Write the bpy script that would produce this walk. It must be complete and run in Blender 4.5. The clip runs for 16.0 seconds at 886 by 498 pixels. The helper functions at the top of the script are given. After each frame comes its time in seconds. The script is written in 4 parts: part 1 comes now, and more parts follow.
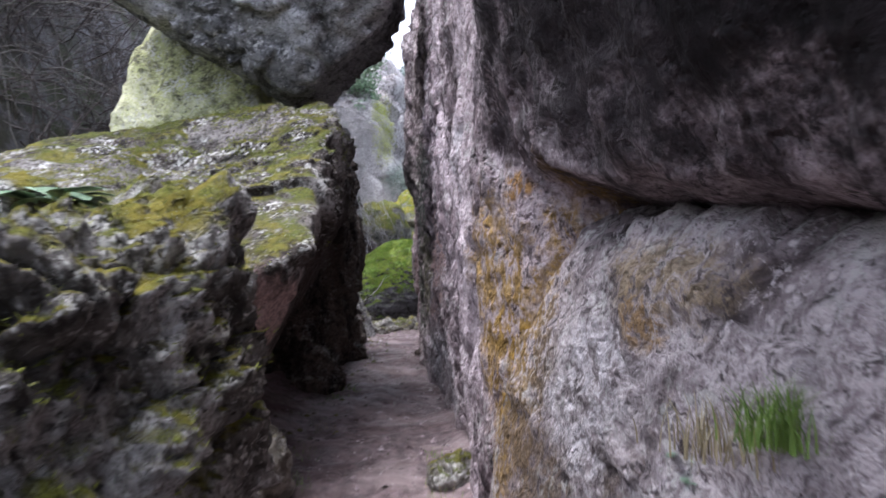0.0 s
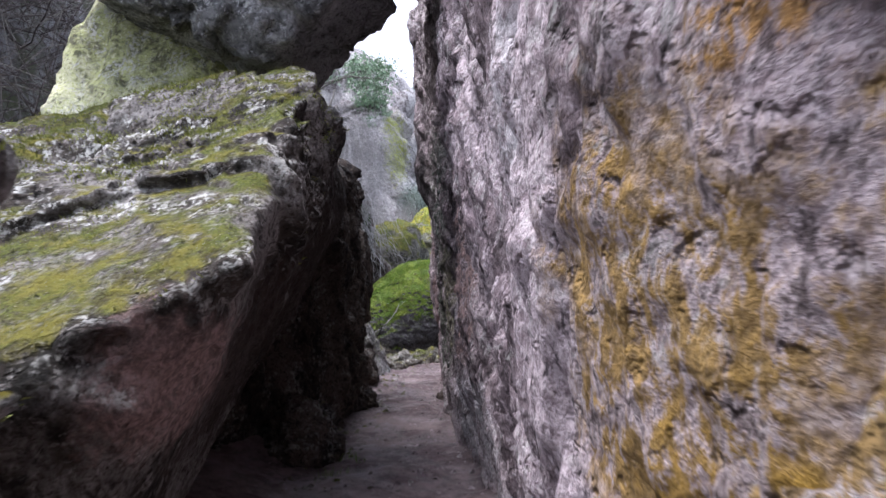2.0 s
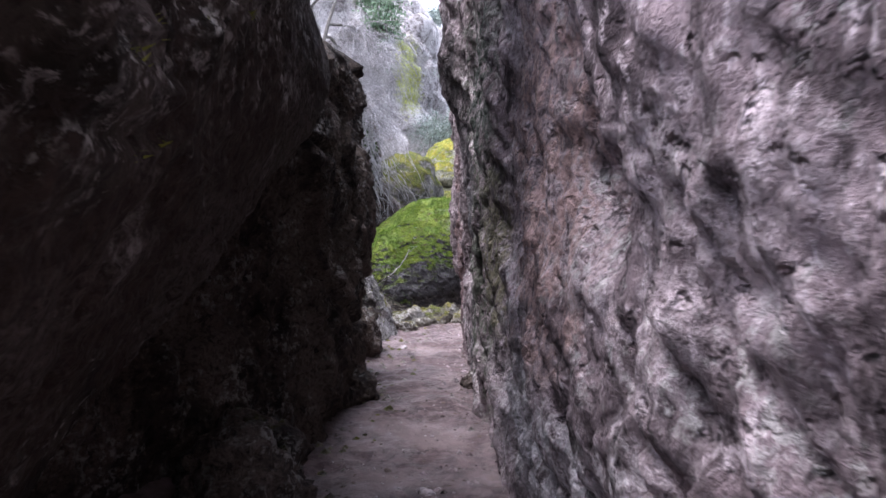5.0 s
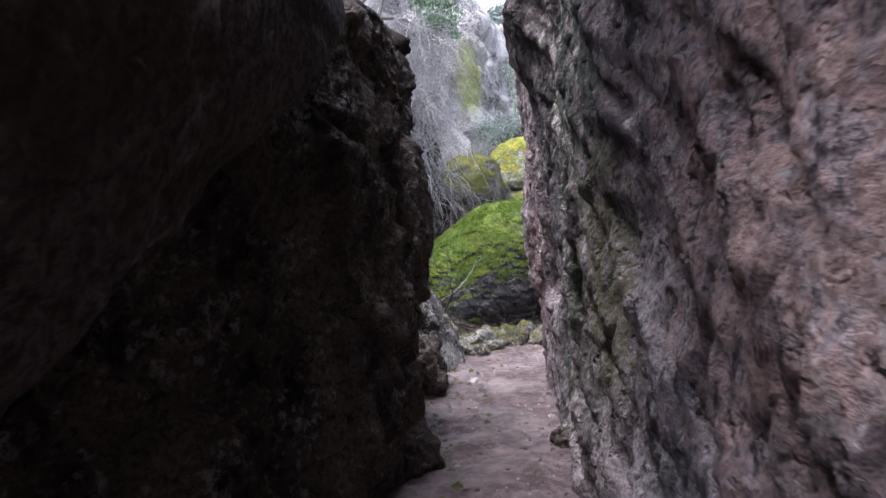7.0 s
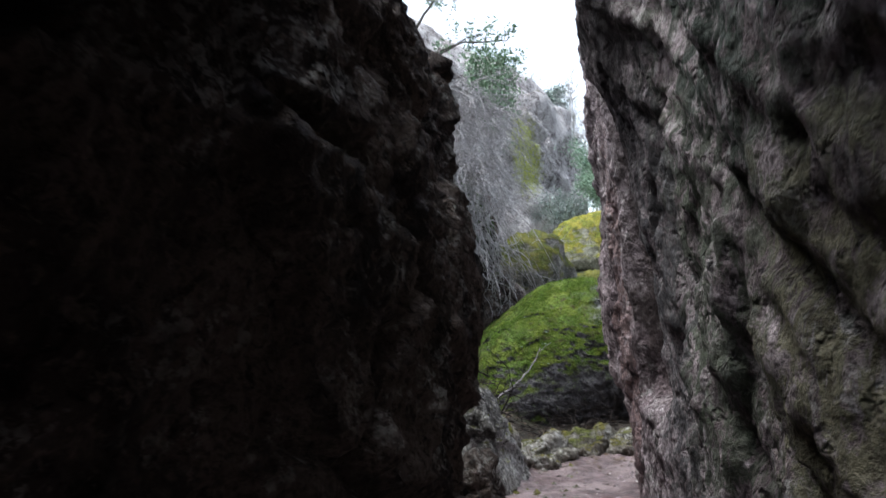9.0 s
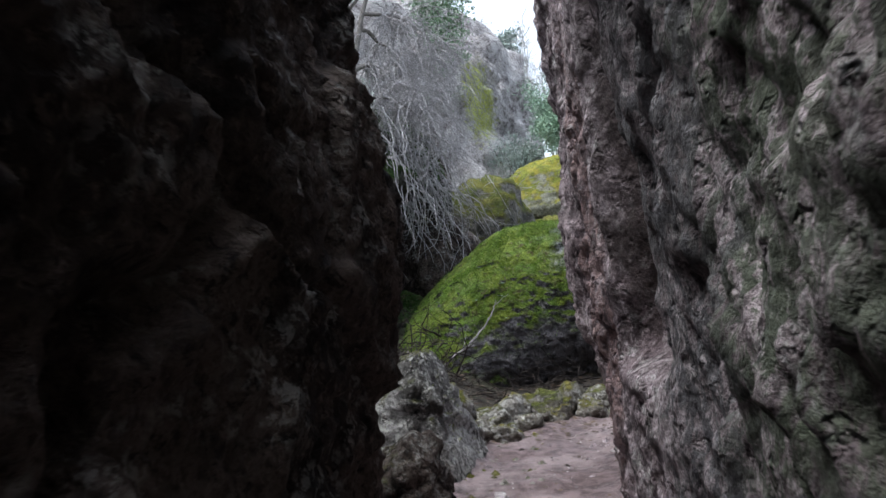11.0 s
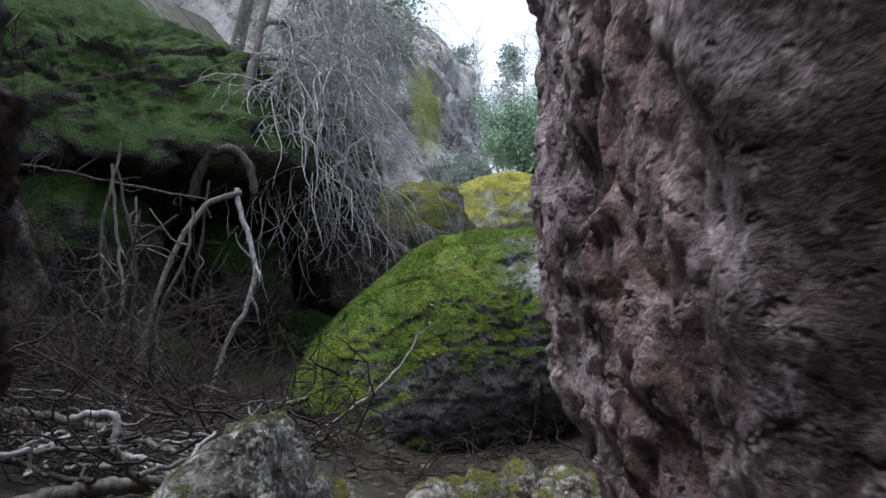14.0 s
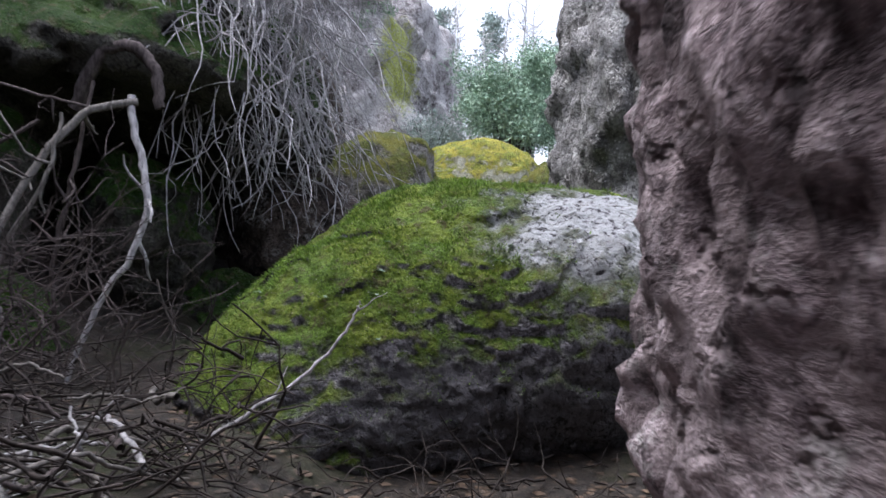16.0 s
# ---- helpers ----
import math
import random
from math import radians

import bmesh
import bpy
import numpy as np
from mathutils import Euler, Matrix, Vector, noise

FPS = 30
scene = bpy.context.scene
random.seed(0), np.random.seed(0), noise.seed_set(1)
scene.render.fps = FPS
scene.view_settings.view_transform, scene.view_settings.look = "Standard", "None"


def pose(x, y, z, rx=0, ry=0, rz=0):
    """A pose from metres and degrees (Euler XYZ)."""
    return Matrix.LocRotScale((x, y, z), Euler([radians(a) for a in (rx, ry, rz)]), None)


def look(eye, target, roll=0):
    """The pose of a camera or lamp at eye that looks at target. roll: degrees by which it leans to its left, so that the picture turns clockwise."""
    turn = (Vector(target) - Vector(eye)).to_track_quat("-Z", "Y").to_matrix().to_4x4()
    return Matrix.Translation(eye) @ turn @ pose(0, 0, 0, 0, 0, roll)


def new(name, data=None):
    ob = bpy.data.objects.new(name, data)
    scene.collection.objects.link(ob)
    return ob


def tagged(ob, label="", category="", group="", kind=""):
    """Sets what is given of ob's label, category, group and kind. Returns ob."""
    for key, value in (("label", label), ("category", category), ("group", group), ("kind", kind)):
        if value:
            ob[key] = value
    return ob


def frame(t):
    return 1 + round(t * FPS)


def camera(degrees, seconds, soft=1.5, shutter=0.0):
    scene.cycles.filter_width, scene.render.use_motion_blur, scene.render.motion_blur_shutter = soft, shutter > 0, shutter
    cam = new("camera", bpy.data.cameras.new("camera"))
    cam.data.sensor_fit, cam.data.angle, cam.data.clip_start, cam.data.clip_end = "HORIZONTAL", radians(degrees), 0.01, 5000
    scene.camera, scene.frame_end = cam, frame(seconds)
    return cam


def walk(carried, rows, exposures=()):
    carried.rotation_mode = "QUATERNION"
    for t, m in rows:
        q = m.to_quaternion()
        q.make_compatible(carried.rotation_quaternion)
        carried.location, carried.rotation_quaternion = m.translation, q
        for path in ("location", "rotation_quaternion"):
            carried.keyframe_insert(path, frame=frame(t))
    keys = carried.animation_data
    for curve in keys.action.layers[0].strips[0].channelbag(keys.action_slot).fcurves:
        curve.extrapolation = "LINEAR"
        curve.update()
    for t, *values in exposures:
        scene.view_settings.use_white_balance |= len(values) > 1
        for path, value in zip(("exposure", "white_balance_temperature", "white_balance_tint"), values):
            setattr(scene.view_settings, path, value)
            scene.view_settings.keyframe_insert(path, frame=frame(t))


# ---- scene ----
cam = camera(66.3, 16.0, 1.5, 0.4)
METRES, EYE, TILT, LEAN, TURN = 13.0, 1.45, 1.5, 0.0, 0.0
ROWS = [
    (0.0, 0.0, 0.0, 0.0, 0.0, 0.0, 0.0),
    (0.5, -0.0016, 0.0403, -0.0003, -2.75, 1.88, -0.13),
    (1.0, -0.0036, 0.0792, -0.0006, -0.44, 1.8, 0.67),
    (1.5, -0.0063, 0.1162, -0.0021, 1.44, 0.72, 1.6),
    (2.0, -0.005, 0.1522, -0.004, 1.6, 1.95, 1.98),
    (2.5, -0.0106, 0.1878, -0.0017, 0.99, 3.27, 0.2),
    (3.0, -0.0147, 0.2252, -0.0027, 0.87, -0.89, 0.1),
    (5.5, -0.029, 0.3786, -0.0084, 2.89, -2.88, 0.02),
    (6.0, -0.031, 0.4047, -0.0027, 2.95, 0.96, -1.88),
    (6.5, -0.0346, 0.4354, -0.0082, 6.52, -1.47, -1.15),
    (7.0, -0.0367, 0.4642, -0.0076, 7.88, -2.17, 2.92),
    (7.5, -0.0424, 0.4937, -0.0076, 8.33, 2.02, 1.9),
    (8.0, -0.0475, 0.5203, -0.0065, 9.56, 2.87, 2.24),
    (8.5, -0.0487, 0.5501, -0.0099, 14.34, 7.9, 2.41),
    (9.0, -0.05, 0.5785, -0.0124, 12.92, 5.27, 2.97),
    (11.5, -0.0531, 0.6981, -0.0192, 9.46, 1.37, 5.94),
    (12.0, -0.0558, 0.7263, -0.0194, 8.93, 3.78, 2.23),
    (12.5, -0.0578, 0.7548, -0.0195, 4.53, 6.55, 2.24),
    (13.0, -0.0573, 0.7883, -0.0229, 5.52, 6.8, 2.71),
    (13.5, -0.0576, 0.824, -0.0256, 5.49, 5.1, 1.9),
    (14.0, -0.0619, 0.8588, -0.0282, 4.57, 3.14, 2.3),
    (14.5, -0.0629, 0.8941, -0.0313, 5.0, 4.85, 1.36),
    (15.0, -0.0668, 0.9303, -0.0335, 4.32, 3.09, -0.66),
    (15.5, -0.0676, 0.9625, -0.0357, 2.86, 2.31, -1.22),
    (16.0, -0.0696, 0.9931, -0.0362, 1.33, 1.16, -1.98),
]
walk(cam, [(t, pose(0, 0, EYE, TILT, LEAN, TURN) @ pose(METRES * x, METRES * y, METRES * z, 90 + pitch, roll, yaw)) for t, x, y, z, yaw, pitch, roll in ROWS],
     [(0.0, 1.85, 6000, 17), (3.0, 1.85, 6000, 19), (5.5, 2.35, 6000, 21), (6.0, 2.3, 6000, 21), (7.5, 2.05, 6050, 15), (9.0, 1.6, 6100, 9), (12.5, 1.5, 6000, 9), (13.5, 1.4, 6000, 9), (14.5, 1.35, 6000, 12), (16.0, 1.75, 6000, 17)])

# ---- world and light: bright overcast ----
SUN_EL, SUN_AZ = 72.0, 265.0
world = bpy.data.worlds.new("world")
scene.world = world
world.use_nodes = True
wn, wl = world.node_tree.nodes, world.node_tree.links
wn.clear()
sky = wn.new("ShaderNodeTexSky")
sky.sky_type, sky.sun_disc = "NISHITA", False
sky.sun_elevation, sky.sun_rotation = radians(SUN_EL), radians(SUN_AZ)
sky.dust_density, sky.air_density = 2.0, 1.0
grey = wn.new("ShaderNodeHueSaturation")
grey.inputs["Saturation"].default_value = 0.4
back = wn.new("ShaderNodeBackground")
back.inputs["Strength"].default_value = 0.15
wout = wn.new("ShaderNodeOutputWorld")
wl.new(sky.outputs[0], grey.inputs["Color"])
wl.new(grey.outputs[0], back.inputs["Color"])
wl.new(back.outputs[0], wout.inputs["Surface"])
sun_data = bpy.data.lights.new("sun", "SUN")
sun_data.energy, sun_data.angle, sun_data.color = 1.5, radians(40), (1.0, 0.98, 0.95)
sun = new("sun", sun_data)
az, el = radians(SUN_AZ), radians(SUN_EL)
sun.matrix_world = look((0, 0, 30), (-30 * math.sin(az) * math.cos(el), -30 * math.cos(az) * math.cos(el), 30 - 30 * math.sin(el)))


# ---- noise on arrays of points ----
def lattice(i, j, k, seed):
    h = (i * 374761393 + j * 668265263 + k * 2147483647 + seed * 974711) & 0xFFFFFFFF
    h = ((h ^ (h >> 13)) * 1274126177) & 0xFFFFFFFF
    h = ((h ^ (h >> 15)) * 2246822519) & 0xFFFFFFFF
    return ((h ^ (h >> 16)) & 0xFFFFFF) / float(0xFFFFFF)


def vnoise(p, seed=0):
    """Smooth noise from -1 to 1 at an array of points."""
    f = np.floor(p)
    i = f.astype(np.int64)
    u = p - f
    u = u * u * u * (u * (u * 6 - 15) + 10)
    out = 0
    for a in (0, 1):
        wx = u[:, 0] if a else 1 - u[:, 0]
        for b in (0, 1):
            wy = u[:, 1] if b else 1 - u[:, 1]
            for c in (0, 1):
                wz = u[:, 2] if c else 1 - u[:, 2]
                out = out + wx * wy * wz * lattice(i[:, 0] + a, i[:, 1] + b, i[:, 2] + c, seed)
    return out * 2 - 1


def fbm(p, size, octaves=4, seed=0, gain=0.5):
    q, amp, out = np.asarray(p) / size, 1.0, 0
    for n in range(octaves):
        out = out + amp * vnoise(q + 17.3 * n, seed + n)
        q, amp = q * 2.03, amp * gain
    return out


def ridged(p, size, octaves=4, seed=0):
    q, amp, out = np.asarray(p) / size, 1.0, 0
    for n in range(octaves):
        out = out + amp * (0.5 - np.abs(vnoise(q + 9.1 * n, seed + n)))
        q, amp = q * 2.1, amp * 0.5
    return out


def blocks(p, size, seed=0):
    """Broken blocks: each cell of the rock stands proud by its own amount, with a joint between cells."""
    q = np.asarray(p) / size
    f = np.floor(q).astype(np.int64)
    best = np.full(len(q), 9.0)
    second = np.full(len(q), 9.0)
    value = np.zeros(len(q))
    for a in (-1, 0, 1):
        for b in (-1, 0, 1):
            for c in (-1, 0, 1):
                i, j, k = f[:, 0] + a, f[:, 1] + b, f[:, 2] + c
                d2 = (i + lattice(i, j, k, seed) - q[:, 0]) ** 2 + (j + lattice(i, j, k, seed + 1) - q[:, 1]) ** 2 + (k + lattice(i, j, k, seed + 2) - q[:, 2]) ** 2
                near = d2 < best
                second = np.where(near, best, np.minimum(second, d2))
                value = np.where(near, lattice(i, j, k, seed + 3), value)
                best = np.where(near, d2, best)
    gap = np.sqrt(second) - np.sqrt(best)
    return value * 2 - 1, np.clip(gap / 0.12, 0, 1)


def step(a, b, x):
    u = np.clip((x - a) / (b - a), 0, 1)
    return u * u * (3 - 2 * u)


# ---- materials ----
class Nodes:
    """Short hand for building a node material."""

    def __init__(self, name):
        self.m = bpy.data.materials.new(name)
        self.m.use_nodes = True
        self.t = self.m.node_tree
        self.t.nodes.clear()
        self.out = self.t.nodes.new("ShaderNodeOutputMaterial")
        self.b = self.t.nodes.new("ShaderNodeBsdfPrincipled")
        self.t.links.new(self.b.outputs[0], self.out.inputs[0])
        geo = self.t.nodes.new("ShaderNodeNewGeometry")
        self.pos, self.nor = geo.outputs["Position"], geo.outputs["Normal"]
        self.island = geo.outputs["Random Per Island"]

    def put(self, socket, v):
        if isinstance(v, (int, float)):
            socket.default_value = v
        elif isinstance(v, tuple):
            socket.default_value = (*v, 1.0) if len(socket.default_value) == 4 else v
        else:
            self.t.links.new(v, socket)

    def noise(self, size, detail=4, rough=0.6, at=None, warp=0.0, stretch=None):
        if stretch:
            mp = self.t.nodes.new("ShaderNodeMapping")
            self.put(mp.inputs[0], at or self.pos)
            mp.inputs["Scale"].default_value = stretch
            at = mp.outputs[0]
        n = self.t.nodes.new("ShaderNodeTexNoise")
        self.put(n.inputs["Vector"], at or self.pos)
        n.inputs["Scale"].default_value = 1.0 / size
        n.inputs["Detail"].default_value = detail
        n.inputs["Roughness"].default_value = rough
        n.inputs["Distortion"].default_value = warp
        return n.outputs["Fac"]

    def cells(self, size, feature="F1", at=None, out="Distance"):
        n = self.t.nodes.new("ShaderNodeTexVoronoi")
        n.feature = feature
        self.put(n.inputs["Vector"], at or self.pos)
        n.inputs["Scale"].default_value = 1.0 / size
        return n.outputs[out]

    def span(self, v, a, b, lo=0.0, hi=1.0, smooth=True):
        n = self.t.nodes.new("ShaderNodeMapRange")
        n.interpolation_type = "SMOOTHSTEP" if smooth else "LINEAR"
        self.put(n.inputs[0], v)
        for k, x in zip((1, 2, 3, 4), (a, b, lo, hi)):
            n.inputs[k].default_value = x
        return n.outputs[0]

    def math(self, op, a, b=0.0, c=0.0):
        n = self.t.nodes.new("ShaderNodeMath")
        n.operation = op
        self.put(n.inputs[0], a), self.put(n.inputs[1], b), self.put(n.inputs[2], c)
        return n.outputs[0]

    def mix(self, f, a, b):
        n = self.t.nodes.new("ShaderNodeMix")
        n.data_type = "RGBA"
        self.put(n.inputs[0], f), self.put(n.inputs[6], a), self.put(n.inputs[7], b)
        return n.outputs[2]

    def xyz(self, v):
        n = self.t.nodes.new("ShaderNodeSeparateXYZ")
        self.put(n.inputs[0], v)
        return n.outputs

    def spot(self, x, y, z, rx, ry, rz, rough=0.5, size=0.18):
        """1 inside a ragged patch round a point, 0 outside."""
        s = self.xyz(self.pos)
        d = None
        for comp, c, r in zip(s, (x, y, z), (rx, ry, rz)):
            e = self.math("POWER", self.math("DIVIDE", self.math("SUBTRACT", comp, c), r), 2.0)
            d = e if d is None else self.math("ADD", d, e)
        d = self.math("SQRT", d)
        d = self.math("ADD", d, self.math("MULTIPLY", self.math("SUBTRACT", self.noise(size, 6, 0.7), 0.5), rough * 4))
        return self.span(d, 0.55, 1.15, 1.0, 0.0)

    def bump(self, height, dist, strength=1.0, prev=None):
        n = self.t.nodes.new("ShaderNodeBump")
        n.inputs["Strength"].default_value = strength
        n.inputs["Distance"].default_value = dist
        self.put(n.inputs["Height"], height)
        if prev is not None:
            self.put(n.inputs["Normal"], prev)
        return n.outputs[0]

    def done(self, colour, rough=0.9, normal=None, spec=0.3):
        self.put(self.b.inputs["Base Color"], colour)
        self.put(self.b.inputs["Roughness"], rough)
        self.b.inputs["Specular IOR Level"].default_value = spec
        if normal is not None:
            self.put(self.b.inputs["Normal"], normal)
        return self.m


def rock_material(name, dark, mid, light, moss=0.0, moss_colour=(0.13, 0.17, 0.025), lichen=0.3, patches=(), grain=1.0, late=(), streak=None):
    """Weathered breccia: mottled stone with pits and clasts, crusty lichen, and moss on what faces up."""
    n = Nodes(name)
    big = n.noise(0.9, 5, 0.6, warp=0.6)
    mid_n = n.noise(0.16, 6, 0.65, warp=0.4, stretch=streak)
    fine = n.noise(0.03, 5, 0.7)
    clast = n.cells(0.055)
    c = n.mix(n.span(mid_n, 0.38, 0.6), dark, mid)
    c = n.mix(n.span(big, 0.44, 0.58, 0, 0.95), c, n.mix(n.span(fine, 0.36, 0.6), mid, light))
    small = n.noise(0.07, 6, 0.75, warp=0.5, stretch=streak)
    c = n.mix(n.span(small, 0.54, 0.64, 0, 0.8), c, light)
    c = n.mix(n.span(small, 0.36, 0.46, 0.85, 0), c, tuple(0.5 * v for v in dark))
    c = n.mix(n.math("MULTIPLY", n.span(clast, 0.12, 0.3, 1, 0), n.span(mid_n, 0.45, 0.6)), c, light)
    c = n.mix(n.math("MULTIPLY", n.span(fine, 0.55, 0.72), 0.6), c, dark)
    crust = n.math("MULTIPLY", n.span(n.noise(0.35, 5, 0.7), 0.48, 0.58), n.span(n.noise(0.045, 4, 0.7), 0.47, 0.58))
    crust = n.math("MULTIPLY", crust, n.span(n.xyz(n.nor)[2], -0.35, 0.25, 0.12, 1.0))
    c = n.mix(n.math("MULTIPLY", crust, lichen), c, (0.58, 0.58, 0.54))
    for colour, x, y, z, rx, ry, rz, *least in patches:
        c = n.mix(n.math("MULTIPLY", n.spot(x, y, z, rx, ry, rz), n.span(small, 0.43, 0.54, least[0] if least else 0.06, 0.9)), c, n.mix(n.span(fine, 0.35, 0.65), tuple(0.45 * v for v in colour), colour))
    high = n.math("ADD", n.math("MULTIPLY", mid_n, 0.5), n.math("MULTIPLY", fine, 0.25))
    high = n.math("ADD", high, n.math("MULTIPLY", small, 0.25))
    high = n.math("ADD", high, n.math("MULTIPLY", n.span(clast, 0.0, 0.5, 1, 0), 0.12))
    high = n.math("SUBTRACT", high, n.math("MULTIPLY", n.span(n.noise(0.07, 3, 0.5), 0.58, 0.75), 0.35))
    nor = n.bump(high, 0.085 * grain, 1.0)
    rough = 0.88
    if moss > 0:
        up = n.xyz(n.nor)[2]
        grow = n.math("ADD", n.math("MULTIPLY", up, 0.75), n.math("MULTIPLY", n.math("SUBTRACT", n.noise(0.4, 6, 0.68), 0.5), 1.5))
        cover = n.span(grow, 0.95 - 0.85 * moss, 1.25 - 0.85 * moss)
        tuft = n.noise(0.018, 4, 0.8)
        pad = n.cells(0.045)
        clump = n.noise(0.09, 5, 0.7)
        green = n.mix(n.span(tuft, 0.36, 0.62), tuple(0.32 * v for v in moss_colour), moss_colour)
        green = n.mix(n.span(n.noise(0.3, 5, 0.65), 0.4, 0.62), green, (moss_colour[0] * 1.25, moss_colour[1] * 0.98, moss_colour[2]))
        green = n.mix(n.span(clump, 0.5, 0.66, 0, 0.85), green, (0.09, 0.08, 0.035))
        green = n.mix(n.span(clump, 0.28, 0.42, 0.7, 0), green, tuple(0.4 * v for v in moss_colour))
        green = n.mix(n.span(n.noise(0.012, 2, 0.6), 0.66, 0.72, 0, 0.7), green, (0.5, 0.5, 0.42))
        for colour, x, y, z, rx, ry, rz in late:
            bare = n.spot(x, y, z, rx, ry, rz)
            c = n.mix(n.math("MULTIPLY", bare, n.span(small, 0.42, 0.5)), c, colour)
            cover = n.math("MULTIPLY", cover, n.math("SUBTRACT", 1.0, bare))
        c = n.mix(cover, c, green)
        fluff = n.math("ADD", n.math("MULTIPLY", tuft, 0.6), n.math("ADD", n.math("MULTIPLY", clump, 0.9), n.span(pad, 0.0, 0.6, 0.35, 0)))
        lift = n.math("MULTIPLY", cover, n.math("ADD", 0.3, fluff))
        nor = n.bump(lift, 0.05, 1.0, nor)
    return n.done(c, rough, nor, 0.25)


TAN, DARK, GREY = (0.36, 0.28, 0.18), (0.05, 0.04, 0.043), (0.33, 0.34, 0.34)
OCHRE, ORANGE, CHALK, PINK = (0.32, 0.19, 0.03), (0.42, 0.22, 0.05), (0.68, 0.64, 0.65), (0.5, 0.34, 0.31)
MOSSGREY, RUST, RECESS_SHADE, BROW_SHADE = (0.1, 0.115, 0.08), (0.34, 0.23, 0.22), (0.036, 0.023, 0.02), (0.014, 0.0115, 0.012)
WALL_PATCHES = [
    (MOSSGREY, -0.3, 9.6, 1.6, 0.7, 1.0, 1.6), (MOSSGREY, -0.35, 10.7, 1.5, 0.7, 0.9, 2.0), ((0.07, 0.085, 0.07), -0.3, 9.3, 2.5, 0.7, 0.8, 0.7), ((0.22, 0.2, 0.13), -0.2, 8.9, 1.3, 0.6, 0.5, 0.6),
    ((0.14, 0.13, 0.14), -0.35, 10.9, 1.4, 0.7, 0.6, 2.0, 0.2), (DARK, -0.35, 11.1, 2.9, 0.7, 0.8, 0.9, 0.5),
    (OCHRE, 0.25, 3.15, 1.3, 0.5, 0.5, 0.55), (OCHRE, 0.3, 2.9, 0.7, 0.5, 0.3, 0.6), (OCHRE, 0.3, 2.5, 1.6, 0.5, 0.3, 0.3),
    # the brow's shade put into the colour as near-black patches
    (BROW_SHADE, 0.4, 1.6, 2.3, 0.9, 1.2, 0.8, 0.8), (BROW_SHADE, 0.5, 0.5, 2.1, 0.9, 1.2, 0.7, 0.85), (BROW_SHADE, 0.3, 2.4, 3.1, 0.9, 1.0, 0.8, 0.6), (DARK, 0.3, 2.9, 2.4, 0.6, 0.5, 0.5),
    # first patch here: shade of the recess at y 11.85, painted dark brown
    (RECESS_SHADE, -0.2, 11.85, 2.2, 0.8, 0.6, 1.3, 0.85), (RUST, -0.5, 12.9, 1.6, 0.6, 0.5, 1.6), ((0.4, 0.3, 0.285), 0.1, 7.7, 1.8, 0.7, 0.8, 1.1),
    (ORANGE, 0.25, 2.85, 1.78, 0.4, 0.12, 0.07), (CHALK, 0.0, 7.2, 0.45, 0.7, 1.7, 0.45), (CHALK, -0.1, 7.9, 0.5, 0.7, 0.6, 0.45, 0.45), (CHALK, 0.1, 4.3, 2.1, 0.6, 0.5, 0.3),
    # pink-tan stone at y 7.5, paled to stand in for missing light
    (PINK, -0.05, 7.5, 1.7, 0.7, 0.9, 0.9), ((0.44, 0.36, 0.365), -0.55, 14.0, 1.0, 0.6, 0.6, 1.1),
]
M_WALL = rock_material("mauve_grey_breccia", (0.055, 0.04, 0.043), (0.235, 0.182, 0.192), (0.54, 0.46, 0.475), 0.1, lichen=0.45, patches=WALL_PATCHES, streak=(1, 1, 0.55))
M_BULGE = rock_material("pale_breccia", (0.05, 0.038, 0.038), (0.24, 0.2, 0.205), (0.58, 0.52, 0.52), 0.05, lichen=0.6, patches=[(OCHRE, 0.36, 2.9, 1.0, 0.4, 0.35, 0.8), ((0.16, 0.115, 0.075), 0.4, 2.4, 0.8, 0.5, 0.6, 0.55), (TAN, 0.5, 1.9, 1.4, 0.5, 0.35, 0.15), ((0.36, 0.23, 0.11), 0.5, 1.9, 1.3, 0.35, 0.13, 0.1), (CHALK, 0.45, 2.2, 1.05, 0.4, 0.3, 0.35)])
M_MOSSY = rock_material("moss_topped_breccia", (0.028, 0.025, 0.022), (0.125, 0.115, 0.105), (0.46, 0.45, 0.44), 0.66, (0.2, 0.22, 0.03), lichen=0.9, patches=[(PINK, -1.2, 5.0, 1.15, 0.35, 0.5, 0.3)])
# bare brown of the slab's underside, darkened to stand in for its shade
BROWN_SHADE = (0.055, 0.037, 0.029)
M_SLAB = rock_material("dark_breccia_with_moss_and_lichen", (0.014, 0.012, 0.009), (0.064, 0.052, 0.042), (0.34, 0.32, 0.3), 0.57, (0.18, 0.21, 0.035), lichen=0.95, patches=[(BROWN_SHADE, -1.2, 5.7, 1.1, 0.5, 0.9, 0.65, 0.75), (BROWN_SHADE, -1.3, 6.8, 1.55, 0.5, 1.1, 0.75, 0.75), (BROWN_SHADE, -1.35, 7.9, 2.0, 0.5, 1.1, 0.65, 0.75), (PINK, -1.1, 4.5, 1.12, 0.3, 0.5, 0.32, 0.45)])
M_CAP = rock_material("grey_capstone_breccia", (0.05, 0.05, 0.05), (0.19, 0.19, 0.19), (0.52, 0.52, 0.53), 0.33, lichen=1.0)
M_YELLOW = rock_material("lichen_covered_breccia", (0.14, 0.14, 0.09), (0.5, 0.53, 0.24), (0.74, 0.74, 0.52), 0.1, lichen=0.9)
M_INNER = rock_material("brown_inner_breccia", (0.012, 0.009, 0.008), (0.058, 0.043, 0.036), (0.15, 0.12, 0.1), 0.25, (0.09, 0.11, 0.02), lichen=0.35)
